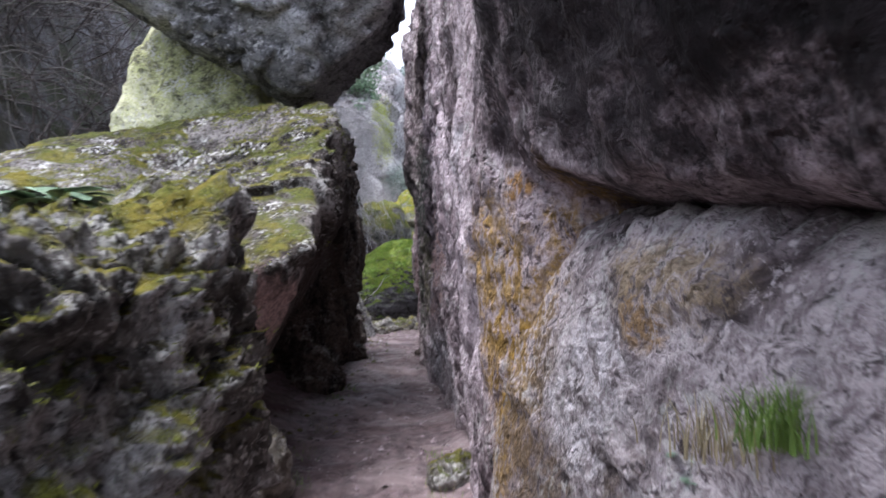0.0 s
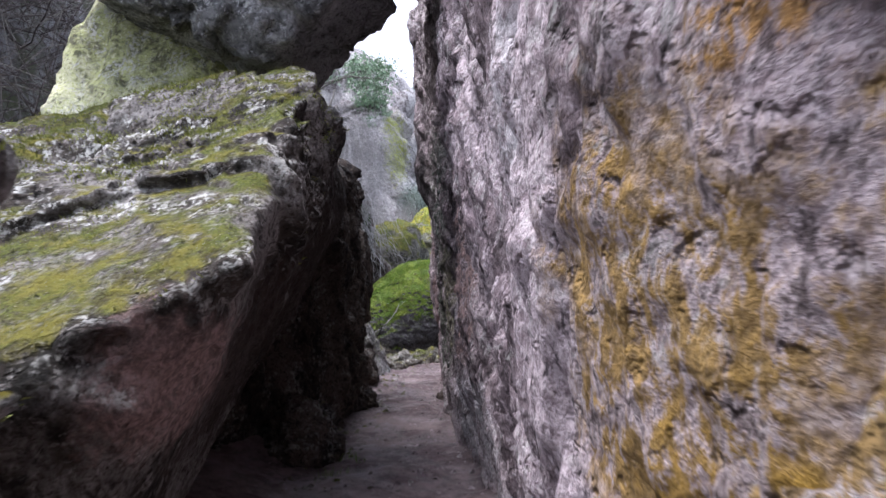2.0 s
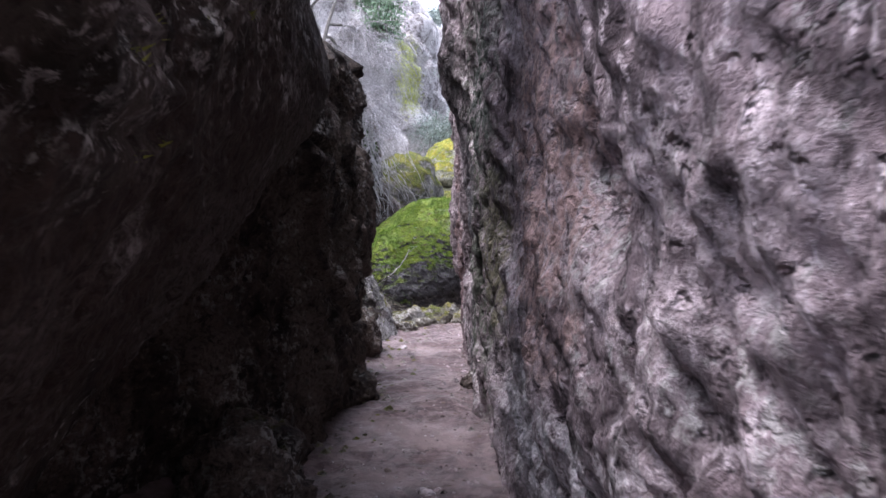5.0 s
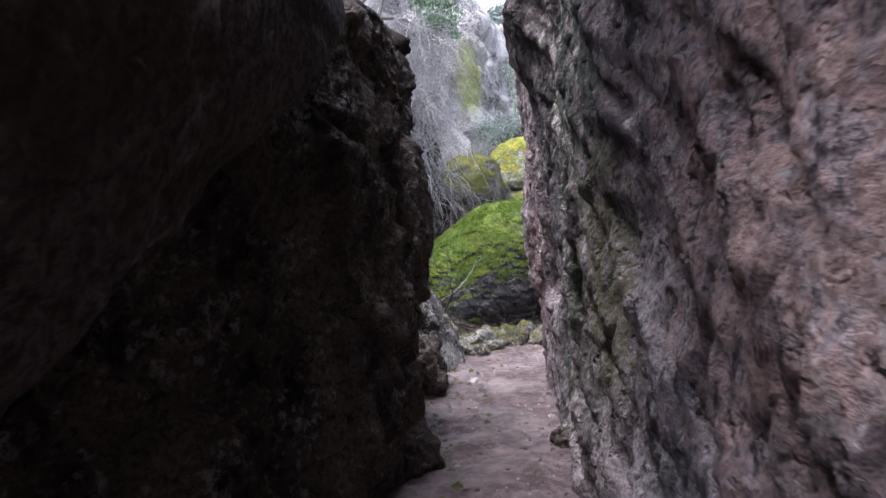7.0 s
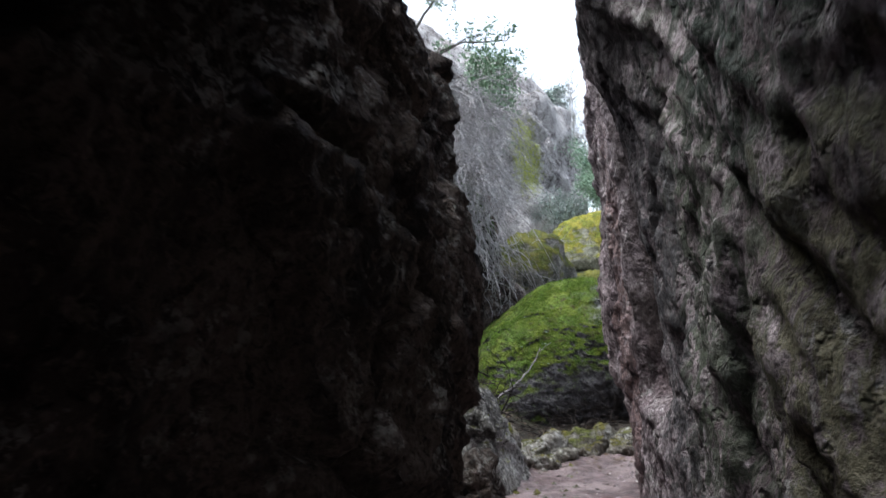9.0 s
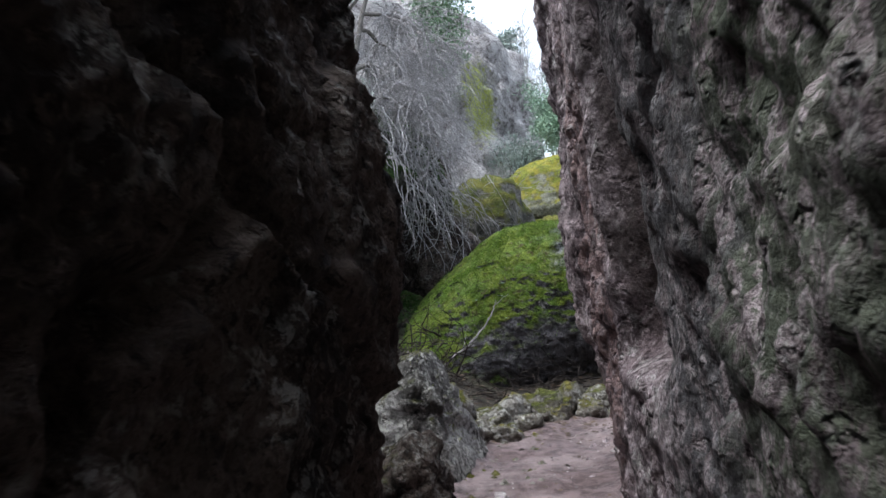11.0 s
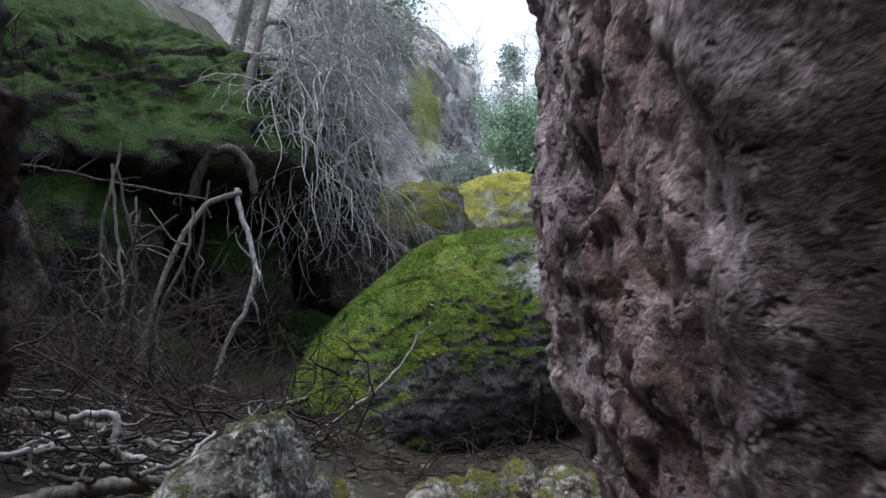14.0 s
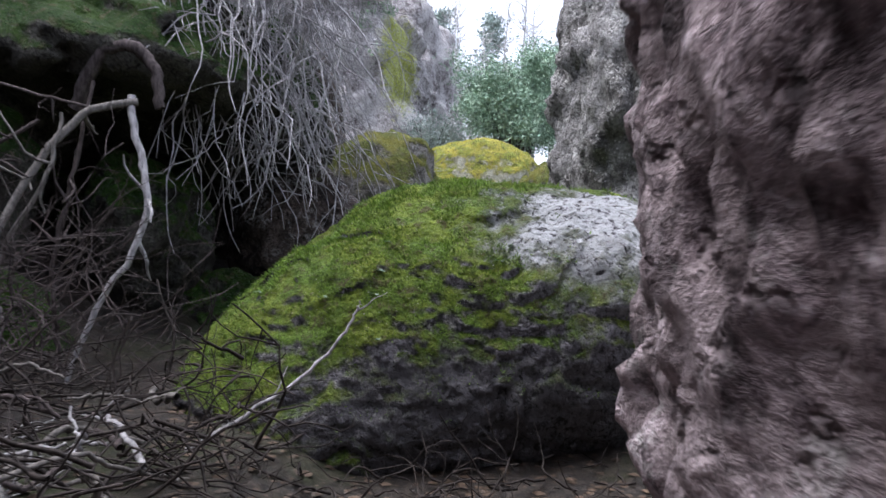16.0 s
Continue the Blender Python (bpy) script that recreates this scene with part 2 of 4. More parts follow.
M_GREEN = rock_material("bright_moss_breccia", (0.017, 0.016, 0.015), (0.05, 0.048, 0.049), (0.21, 0.2, 0.22), 1.15, (0.135, 0.23, 0.026), lichen=0.4, late=[((0.1, 0.095, 0.1), -0.5, 17.2, 0.4, 1.4, 0.8, 0.5), (GREY, 0.15, 17.9, 1.65, 0.95, 0.9, 0.75)])
M_KERB = rock_material("pale_kerb_stone", (0.08, 0.07, 0.055), (0.2, 0.185, 0.155), (0.36, 0.345, 0.32), 0.58, (0.14, 0.16, 0.03), lichen=0.6, grain=0.7)
M_STAND = rock_material("grey_green_breccia", (0.03, 0.028, 0.026), (0.12, 0.115, 0.105), (0.36, 0.35, 0.34), 0.52, (0.09, 0.11, 0.025), lichen=0.8)
M_OLIVE = rock_material("olive_moss_breccia", (0.04, 0.04, 0.033), (0.12, 0.11, 0.09), (0.3, 0.28, 0.25), 1.05, (0.13, 0.16, 0.025), lichen=0.4)
M_GOLD = rock_material("golden_moss_breccia", (0.12, 0.115, 0.08), (0.3, 0.29, 0.2), (0.58, 0.56, 0.44), 1.12, (0.3, 0.34, 0.05), lichen=0.6, grain=1.6)
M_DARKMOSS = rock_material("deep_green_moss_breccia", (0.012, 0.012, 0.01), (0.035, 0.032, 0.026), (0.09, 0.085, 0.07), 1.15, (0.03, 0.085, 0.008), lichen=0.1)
M_CLIFF = rock_material("pale_cliff_rock", (0.13, 0.11, 0.11), (0.42, 0.39, 0.385), (0.7, 0.68, 0.67), 0.3, (0.22, 0.23, 0.05), lichen=0.4, grain=3.0, patches=[((0.5, 0.56, 0.04), -3.1, 35.5, 8.9, 0.7, 2.5, 2.2, 0.5)])


def earth_material():
    n = Nodes("reddish_trodden_earth")
    a = n.noise(0.7, 5, 0.6)
    b = n.noise(0.09, 6, 0.7)
    f = n.noise(0.012, 4, 0.7)
    c = n.mix(n.span(b, 0.4, 0.6), (0.065, 0.045, 0.045), (0.175, 0.128, 0.13))
    c = n.mix(n.span(n.noise(0.25, 4, 0.65), 0.52, 0.66, 0, 0.7), c, (0.11, 0.08, 0.078))
    c = n.mix(n.span(a, 0.45, 0.65, 0, 0.6), c, (0.3, 0.24, 0.235))
    c = n.mix(n.span(f, 0.6, 0.72), c, (0.42, 0.36, 0.34))
    c = n.mix(n.span(n.noise(0.03, 3, 0.6), 0.64, 0.7), c, (0.06, 0.045, 0.03))
    s = n.xyz(n.pos)
    off = n.math("ADD", n.math("ABSOLUTE", n.math("ADD", s[0], 0.75)), n.math("MULTIPLY", n.math("SUBTRACT", b, 0.5), 1.2))
    far = n.math("MAXIMUM", n.span(off, 1.6, 2.6), n.math("MAXIMUM", n.span(s[1], 15.9, 16.15), n.span(n.math("SUBTRACT", s[1], n.math("MULTIPLY", s[0], 0.75)), 16.1, 16.4)))
    litter = n.mix(n.span(n.noise(0.05, 5, 0.75), 0.4, 0.6), (0.012, 0.01, 0.008), (0.04, 0.031, 0.023))
    litter = n.mix(n.span(n.noise(2.0, 5, 0.7), 0.45, 0.65, 0, 0.7), litter, (0.045, 0.055, 0.02))
    c = n.mix(far, c, litter)
    h = n.math("ADD", n.math("MULTIPLY", b, 0.6), n.math("MULTIPLY", f, 0.3))
    return n.done(c, n.span(n.noise(0.5, 5, 0.65), 0.42, 0.62, 0.38, 0.95), n.bump(h, 0.03, 0.9), 0.35)


M_EARTH = earth_material()


def wood_material(name, dark, light, moss=0.0):
    n = Nodes(name)
    a = n.noise(0.03, 5, 0.7, stretch=(1, 1, 0.25))
    c = n.mix(n.span(a, 0.35, 0.65), dark, light)
    c = n.mix(n.math("MULTIPLY", n.island, 0.55), c, dark)
    if moss:
        up = n.math("ADD", n.xyz(n.nor)[2], n.math("SUBTRACT", n.noise(0.08, 4, 0.7), 0.5))
        c = n.mix(n.span(up, 0.5 - moss, 0.9 - moss), c, (0.09, 0.13, 0.02))
    return n.done(c, 0.9, n.bump(a, 0.01, 0.7), 0.2)


M_TWIG = wood_material("bleached_dead_twig", (0.22, 0.21, 0.21), (0.6, 0.58, 0.58))
# far trees' bark, distance haze and glare put into its pale colour
M_HAZE_BARK = wood_material("haze_paled_bark", (0.4, 0.39, 0.38), (0.7, 0.69, 0.67))
M_BROWN_TWIG = wood_material("brown_dead_twig", (0.04, 0.032, 0.03), (0.14, 0.115, 0.11))
M_DARK_TWIG = wood_material("dark_stick", (0.014, 0.011, 0.01), (0.075, 0.062, 0.055))
M_BARK = wood_material("grey_bark", (0.09, 0.082, 0.072), (0.27, 0.25, 0.23))
M_BARK_MOSS = wood_material("mossy_bark", (0.1, 0.085, 0.07), (0.26, 0.23, 0.2), 0.35)


def leaf_material(name, a, b):
    n = Nodes(name)
    c = n.mix(n.island, a, b)
    c = n.mix(n.span(n.noise(0.4, 3, 0.6), 0.4, 0.7, 0, 0.5), c, tuple(0.6 * v for v in a))
    m = n.done(c, 0.55, None, 0.35)
    n.b.inputs["Transmission Weight"].default_value = 0.0
    n.b.inputs["Subsurface Weight"].default_value = 0.0
    return m


M_LEAF = leaf_material("oak_green_leaf", (0.13, 0.23, 0.13), (0.34, 0.46, 0.3))
# the next two leaf greens are lightened, haze put into the colour
M_BUSH = leaf_material("pale_green_leaf", (0.2, 0.32, 0.22), (0.42, 0.55, 0.4))
M_GREY_LEAF = leaf_material("grey_green_leaf", (0.26, 0.33, 0.29), (0.42, 0.48, 0.43))
M_GRASS = leaf_material("grass_blade", (0.1, 0.19, 0.035), (0.22, 0.33, 0.07))
M_MOSSTUFT = leaf_material("moss_shoot", (0.14, 0.16, 0.03), (0.3, 0.33, 0.06))
M_GREENTUFT = leaf_material("bright_moss_shoot", (0.06, 0.11, 0.012), (0.23, 0.38, 0.04))
M_DRY = leaf_material("dry_leaf", (0.05, 0.034, 0.022), (0.13, 0.09, 0.06))
M_DRYGRASS = leaf_material("dry_grass_blade", (0.22, 0.18, 0.1), (0.4, 0.34, 0.2))


# ---- mesh helpers ----
def mesh_from(name, verts, faces, material, smooth=True):
    """A mesh from arrays; its faces all have the same number of corners."""
    verts, faces = np.asarray(verts, dtype=np.float32), np.asarray(faces, dtype=np.int32)
    me = bpy.data.meshes.new(name)
    me.vertices.add(len(verts))
    me.vertices.foreach_set("co", verts.ravel())
    k = faces.shape[1]
    me.loops.add(faces.size)
    me.loops.foreach_set("vertex_index", faces.ravel())
    me.polygons.add(len(faces))
    me.polygons.foreach_set("loop_start", np.arange(0, faces.size, k, dtype=np.int32))
    me.polygons.foreach_set("use_smooth", np.full(len(faces), smooth))
    me.update(calc_edges=True)
    me.materials.append(material)
    return me


def placed(name, verts, faces, material, parent=None, label="", category="", group="", kind="", smooth=True):
    """An object whose origin lies at the middle of its foot, or at its parent's."""
    verts = np.asarray(verts, dtype=float)
    if parent is None:
        lo, hi = verts.min(0), verts.max(0)
        base = np.array([(lo[0] + hi[0]) / 2, (lo[1] + hi[1]) / 2, lo[2]])
    else:
        base = np.array(parent.location)
    ob = new(name, mesh_from(name, verts - base, faces, material, smooth))
    if parent is None:
        ob.location = base
    else:
        ob.parent = parent
    return tagged(ob, label, category, group, kind)


SPHERES = {}


def sphere(level):
    if level not in SPHERES:
        bm = bmesh.new()
        bmesh.ops.create_icosphere(bm, subdivisions=level, radius=1.0)
        v = np.array([x.co[:] for x in bm.verts])
        f = np.array([[x.index for x in face.verts] for face in bm.faces])
        bm.free()
        SPHERES[level] = (v, f)
    return SPHERES[level]


def unit(v):
    v = np.asarray(v, dtype=float)
    return v / np.linalg.norm(v)


def roughen(p, normal, seed, rough, chunk, squash=(1, 1, 1.3), joint=0.42):
    """Weathering of a rock face: lumps, broken blocks with joints, pits and grain."""
    q = p * np.array(squash)
    w = q + 0.3 * chunk * np.stack([fbm(q, chunk, 2, seed + 40 + i) for i in range(3)], 1)
    value, gap = blocks(w, chunk, seed + 3)
    value2, gap2 = blocks(w, chunk * 0.34, seed + 5)
    d = 0.5 * fbm(p, chunk * 1.8, 3, seed) + 0.5 * value * gap - joint * (1 - gap) + 0.13 * value2 * gap2 - 0.08 * (1 - gap2)
    d = rough * d
    fine = np.minimum(rough, 0.13) * (0.42 * ridged(q, 0.16, 4, seed + 11) + 0.1 * fbm(q, 0.035, 3, seed + 21))
    pits = np.clip(fbm(q, 0.075, 2, seed + 31) - 0.35, 0, 1) * step(-0.2, 0.4, fbm(p, 0.6, 2, seed + 35))
    return p + normal * (d + fine - 0.05 * pits)[:, None]


def faceted(centre, planes, soft=14.0, level=6):
    """Points of a rounded convex block, cut by planes (point, normal) given in the world."""
    v, f = sphere(level)
    c = np.array(centre, dtype=float)
    inv = np.zeros(len(v))
    for point, normal in planes:
        n = unit(normal)
        d = max(float(np.dot(np.array(point) - c, n)), 0.03)
        inv += np.clip(v @ n / d, 0, None) ** soft
    r = inv ** (-1.0 / soft)
    return c + v * r[:, None], f, v


def boulder(name, centre, half, seed, material, label, rough=0.1, chunk=0.5, level=5, turn=0.0, planes=None, soft=10.0, cuts=9, floor=None, group="", category="boulder", kind="", squash=(1, 1, 1.3), joint=0.42, calm=None):
    """A boulder: a block cut by planes, or by random ones within its half sizes, then weathered."""
    rng = random.Random(seed)
    if planes is None:
        v, f = sphere(level)
        inv = np.zeros(len(v))
        for k in range(cuts):
            n = unit([rng.gauss(0, 1), rng.gauss(0, 1), rng.gauss(0, 0.8)])
            inv += np.clip(v @ n / rng.uniform(0.72, 1.0), 0, None) ** soft
        inv += 0.9
        r = inv ** (-1.0 / soft)
        q = v * r[:, None] * np.array(half)
        a = radians(turn)
        q = q @ np.array([[math.cos(a), math.sin(a), 0], [-math.sin(a), math.cos(a), 0], [0, 0, 1]])
        p, normal = q + np.array(centre), v
    else:
        p, f, normal = faceted(centre, planes, soft, level)
    p = roughen(p, normal, seed, rough if calm is None else rough * calm(p), chunk, squash, joint)
    if floor is not None:
        p[:, 2] = np.maximum(p[:, 2], floor)
    return placed(name, p, f, material, None, label, category, group, kind)


def rock_wall(name, plan, top, depth, side, seed, material, label, shape, rough=0.1, chunk=0.5, cell=0.03, foot=-0.25, squash=(1, 1, 1), crest=None, joint=0.42):
    """A wall of rock along a line in plan, weathered, with a rounded top and a back. side: 1 when its body lies to the right of the line."""
    pts = np.array(plan, dtype=float)
    seg = np.linalg.norm(np.diff(pts, axis=0), axis=1)
    s = np.concatenate([[0], np.cumsum(seg)])
    nu = int(s[-1] / cell)
    u = np.linspace(0, s[-1], nu)
    soft_u = np.linspace(-0.45, 0.45, 7)
    line = sum(np.stack([np.interp(np.clip(u + o, 0, s[-1]), s, pts[:, k]) for k in (0, 1)], 1) for o in soft_u) / 7
    tang = np.gradient(line, axis=0)
    tang /= np.linalg.norm(tang, axis=1)[:, None]
    out = np.stack([-tang[:, 1], tang[:, 0]], 1) * side
    nz = int((top - foot) / cell)
    rows = [(foot + (top - foot) * i / nz, 0.0) for i in range(nz)]
    rows += [(top + 0.3 * math.sin(math.pi * a / 8), depth * a / 8) for a in range(9)]
    rows += [(top - (top - foot) * a / 4, depth) for a in range(1, 5)]
    z = np.array([r[0] for r in rows])
    inset = np.array([r[1] for r in rows])
    n = len(rows)
    P = np.zeros((nu, n, 3))
    P[:, :, :2] = line[:, None, :] - out[:, None, :] * inset[None, :, None]
    P[:, :, 2] = z[None, :]
    N = np.zeros((nu, n, 3))
    front = (inset < depth * 0.5)[None, :, None]
    N[:, :, :2] = np.where(front, out[:, None, :], -out[:, None, :])
    if crest is not None:
        scale = (np.interp(line[:, 1], [c[0] for c in crest], [c[1] for c in crest]) - foot) / (top - foot)
        P[:, :, 2] = foot + (P[:, :, 2] - foot) * scale[:, None]
    for end in (0, -1):
        P[end, :, :2] = line[end] - out[end] * depth / 2
    P, N = P.reshape(-1, 3), N.reshape(-1, 3)
    lift = shape(P)
    P = P + N * (lift * (np.tile(inset, nu) < 0.01))[:, None]
    P = roughen(P, N, seed, rough, chunk, squash, joint)
    i = np.arange(nu - 1)[:, None] * n + np.arange(n - 1)[None, :]
    i = i.ravel()
    F = np.stack([i, i + n, i + n + 1, i + 1], 1)
    if side > 0:
        F = F[:, ::-1]
    return placed(name, P, F, material, None, label, "rock wall", "", "structure")


def tubes(paths, sides=5):
    """Tapered round stems along point lists with a radius at each point: verts and faces."""
    V, F, base = [], [], 0
    ang = np.linspace(0, 2 * math.pi, sides, endpoint=False)
    for pts, radii in paths:
        pts, radii = np.asarray(pts, dtype=float), np.asarray(radii, dtype=float)
        t = np.gradient(pts, axis=0)
        t /= np.linalg.norm(t, axis=1)[:, None] + 1e-9
        ref = np.array([0.31, 0.52, 0.79])
        a = np.cross(t, ref)
        a /= np.linalg.norm(a, axis=1)[:, None] + 1e-9
        b = np.cross(t, a)
        ring = pts[:, None, :] + radii[:, None, None] * (np.cos(ang)[None, :, None] * a[:, None, :] + np.sin(ang)[None, :, None] * b[:, None, :])
        V.append(ring.reshape(-1, 3))
        m = len(pts)
        k = np.arange(sides)
        for r in range(m - 1):
            o = base + r * sides
            F.append(np.stack([o + k, o + (k + 1) % sides, o + sides + (k + 1) % sides, o + sides + k], 1))
        base += m * sides
    return np.concatenate(V), np.concatenate(F)


def wander(rng, start, way, length, steps, bend, droop=0.0):
    """A crooked line of points."""
    p, d = np.array(start, dtype=float), unit(way)
    pts = [p.copy()]
    for i in range(steps):
        d = unit(d + bend * np.array([rng.gauss(0, 1), rng.gauss(0, 1), rng.gauss(0, 1)]) + np.array([0, 0, -droop]))
        p = p + d * length / steps
        pts.append(p.copy())
    return np.array(pts)


def taper(n, a, b):
    return np.linspace(a, b, n)


def leaves(rng, spots, size, spread, each, droop=0.0):
    """Small folded leaves round a set of points: verts and faces."""
    spots = np.repeat(np.asarray(spots, dtype=float), each, axis=0)
    g = np.random.RandomState(rng.randrange(1 << 30))
    c = spots + g.normal(0, spread, spots.shape)
    a = g.normal(0, 1, c.shape)
    a[:, 2] -= droop
    a /= np.linalg.norm(a, axis=1)[:, None]
    b = np.cross(a, g.normal(0, 1, c.shape))
    b /= np.linalg.norm(b, axis=1)[:, None]
    up = np.cross(a, b)
    s = size * g.uniform(0.6, 1.3, len(c))[:, None]
    v = np.stack([c - a * s, c + b * s * 0.42 + up * s * 0.12, c + a * s, c - b * s * 0.42 + up * s * 0.12], 1).reshape(-1, 3)
    f = np.arange(len(v)).reshape(-1, 4)
    return v, f


# ---- ground ----
def ground_height(x, y):
    p = np.stack([x, y, np.zeros_like(x)], 1)
    z = 0.05 * fbm(p, 0.9, 4, 5) + 0.012 * fbm(p, 0.12, 3, 8)
    off = np.abs(x + 0.7)
    z = z + 0.25 * step(0.55, 1.5, off) * (y > -3)
    z = z + 1.6 * step(3.0, 9.0, -x) + 0.9 * step(2.0, 8.0, x)
    rise = np.interp(y, [-60, 16.5, 20, 24, 33, 45, 80, 200, 900], [0, 0, 0.5, 1.6, 3.6, 6.0, 11.0, 22, 22])
    # the left slope is steepened to hold back sky light from that side
    z = z + rise + step(5, 12.5, -x) * step(3, 11, y) * (16 - 9 * step(21, 24, y)) + step(9, 60, -x) * 14 + step(12, 70, x) * 9
    rough = step(20, 60, np.hypot(x, y - 8))
    return z + rough * 1.4 * fbm(p, 14, 3, 60)


def at(x, y):
    return float(ground_height(np.array([float(x)]), np.array([float(y)]))[0])


def build_ground():
    def axis(lo, a, b, hi, cell, n):
        t = np.linspace(0, 1, n)[1:] ** 2.6
        return np.concatenate([(a - (a - lo) * t)[::-1], np.arange(a, b, cell), b + (hi - b) * t])
    X, Y = axis(-900, -2.2, 1.2, 900, 0.035, 60), axis(-900, -1.0, 17.5, 900, 0.035, 70)
    gx, gy = np.meshgrid(X, Y, indexing="ij")
    z = ground_height(gx.ravel(), gy.ravel())
    v = np.stack([gx.ravel(), gy.ravel(), z], 1)
    n = len(Y)
    i = (np.arange(len(X) - 1)[:, None] * n + np.arange(n - 1)[None, :]).ravel()
    f = np.stack([i, i + n, i + n + 1, i + 1], 1)
    placed("ground", v, f, M_EARTH, None, "reddish trodden earth path with litter at its sides", "ground", "", "structure")


build_ground()


# ---- the cleft: right wall ----
def right_shape(P):
    y, z = P[:, 1], P[:, 2]
    d = 0.03 * (z - 1.4) * step(2, 6, y)
    # the near part: a dark brow above, hollowed out behind the pale boulder
    brow = np.interp(y, [0.5, 1.3, 2.0, 2.45, 3.0], [1.58, 1.66, 1.74, 1.87, 2.0]) + 0.05 * fbm(P, 0.4, 3, 71)
    near = 1 - step(2.3, 2.9, y)
    d -= near * 0.6 * (1 - step(-0.22, 0.0, z - brow))
    d += 0.38 * np.clip(z - brow, 0, 2) * (1 - step(2.0, 3.6, y))
    # added overhang above the view, keeps sky light off the brow
    d += 0.85 * np.clip(z - 2.7, 0, 1.3) * (1 - step(1.5, 2.6, y))
    d += 0.05 * fbm(P, 0.35, 3, 72) * near
    d += 0.015 * step(1.46, 1.54, z + 0.12 * (y - 3.8) + 0.02 * np.sin(23 * y)) * (1 - step(1.7, 2.2, z)) * step(3.2, 3.6, y) * (1 - step(3.8, 4.5, y))
    d -= 0.14 * np.clip(0.9 - z, 0, 1) * step(3.5, 5, y) * (1 - step(6, 8, y))
    # a knob that juts out high up
    d += 0.06 * step(2.75, 2.95, z + 0.1 * np.sin(5 * y)) * step(5.9, 6.3, y) * (1 - step(7.6, 8.6, y))
    # a hollow in the pink face
    d -= 0.26 * np.exp(-((y - 6.7 - 0.5 * (z - 1.7)) / 0.2) ** 2) * np.exp(-((z - 1.6) / 0.2) ** 2)
    # the wall leans out above the recess before the red pillar
    d += 0.27 * np.clip(z - 2.4, 0, 0.7) * step(10.2, 11.0, y) * (1 - step(11.9, 12.6, y))
    wave = 0.06 * fbm(np.stack([y * 0, z, z * 0], 1), 0.5, 2, 73)
    d -= 0.42 * step(11.35, 11.55, y + wave) * (1 - step(11.95, 12.3, y + wave)) * step(0.9, 1.2, z)
    pillar = step(12.1, 12.5, y + wave) * (1 - step(14.2, 14.6, y))
    d += pillar * (0.018 * fbm(P, 0.3, 2, 74) + 0.045 * ridged(P * np.array([1, 1, 0.5]), 0.07, 2, 75) - 0.04)
    d -= 0.3 * np.clip(1.0 - z, 0, 0.8) * step(12.9, 13.5, y)
    across, along = -0.62 * y + 0.78 * z, 0.78 * y + 0.62 * z
    bands = fbm(np.stack([across / 0.11, along / 0.75, np.zeros_like(y)], 1), 1.0, 3, 77)
    d += 0.034 * bands * step(4.2, 5.5, y) * (1 - step(10.6, 11.3, y))
    return d


RIGHT = [(2.2, -6.0), (1.5, -3.0), (1.0, 0.0), (0.72, 1.2), (0.42, 2.2), (0.24, 3.1), (0.17, 4.0), (0.09, 5.2), (0.0, 6.6), (-0.12, 8.2), (-0.27, 9.4), (-0.36, 11.0), (-0.41, 12.0), (-0.47, 12.8), (-0.52, 13.6), (-0.64, 14.4), (-0.2, 14.75), (0.6, 15.1), (2.2, 15.6), (5.0, 16.2)]
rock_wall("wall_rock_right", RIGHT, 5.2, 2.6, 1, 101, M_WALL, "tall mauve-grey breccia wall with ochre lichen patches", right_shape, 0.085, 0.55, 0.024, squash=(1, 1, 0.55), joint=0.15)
BULGE = [((0.38, 2.5, 1.0), (-0.95, -0.2, 0.12)), ((0.62, 2.2, 1.6), (-0.55, -0.1, 0.83)), ((0.9, 2.0, 1.78), (0, -0.1, 1)), ((0.55, 1.2, 1.0), (-0.75, -0.65, 0.15)),
         ((0.9, 0.75, 0.9), (-0.1, -1, 0.1)), ((0.6, 3.25, 0.9), (-0.25, 1, 0.1)), ((1.7, 2.0, 0.9), (1, 0, 0)), ((0.9, 2.0, -0.2), (0, 0, -1))]
boulder("boulder", (1.0, 2.0, 0.8), None, 7, M_BULGE, "pale rounded breccia boulder leaning on the rock wall", 0.08, 0.45, 6, planes=BULGE, soft=7)

# ---- the cleft: left side ----
NEAR = [((-1.35, 2.4, 1.74), (-0.6, -0.1, 0.8)), ((-1.3, 2.9, 1.85), (0.12, -0.3, 0.94)), ((-0.9, 2.5, 1.4), (0.99, -0.1, 0.06)), ((-1.05, 2.2, 1.65), (0.7, -0.25, 0.66)), ((-1.6, 1.25, 0.8), (0.1, -1, 0.25)), ((-0.95, 1.6, 0.9), (0.75, -0.65, 0.2)),
        ((-1.6, 3.35, 1.0), (0.2, 1, 0.05)), ((-3.0, 2.4, 1.0), (-1, 0, 0.1)), ((-1.7, 2.4, -0.3), (0, 0, -1))]
near_rock = boulder("boulder", (-1.75, 2.4, 0.8), None, 12, M_MOSSY, "rugged grey boulder with mossy top beside the path", 0.2, 0.36, 7, planes=NEAR, soft=12, joint=0.3)
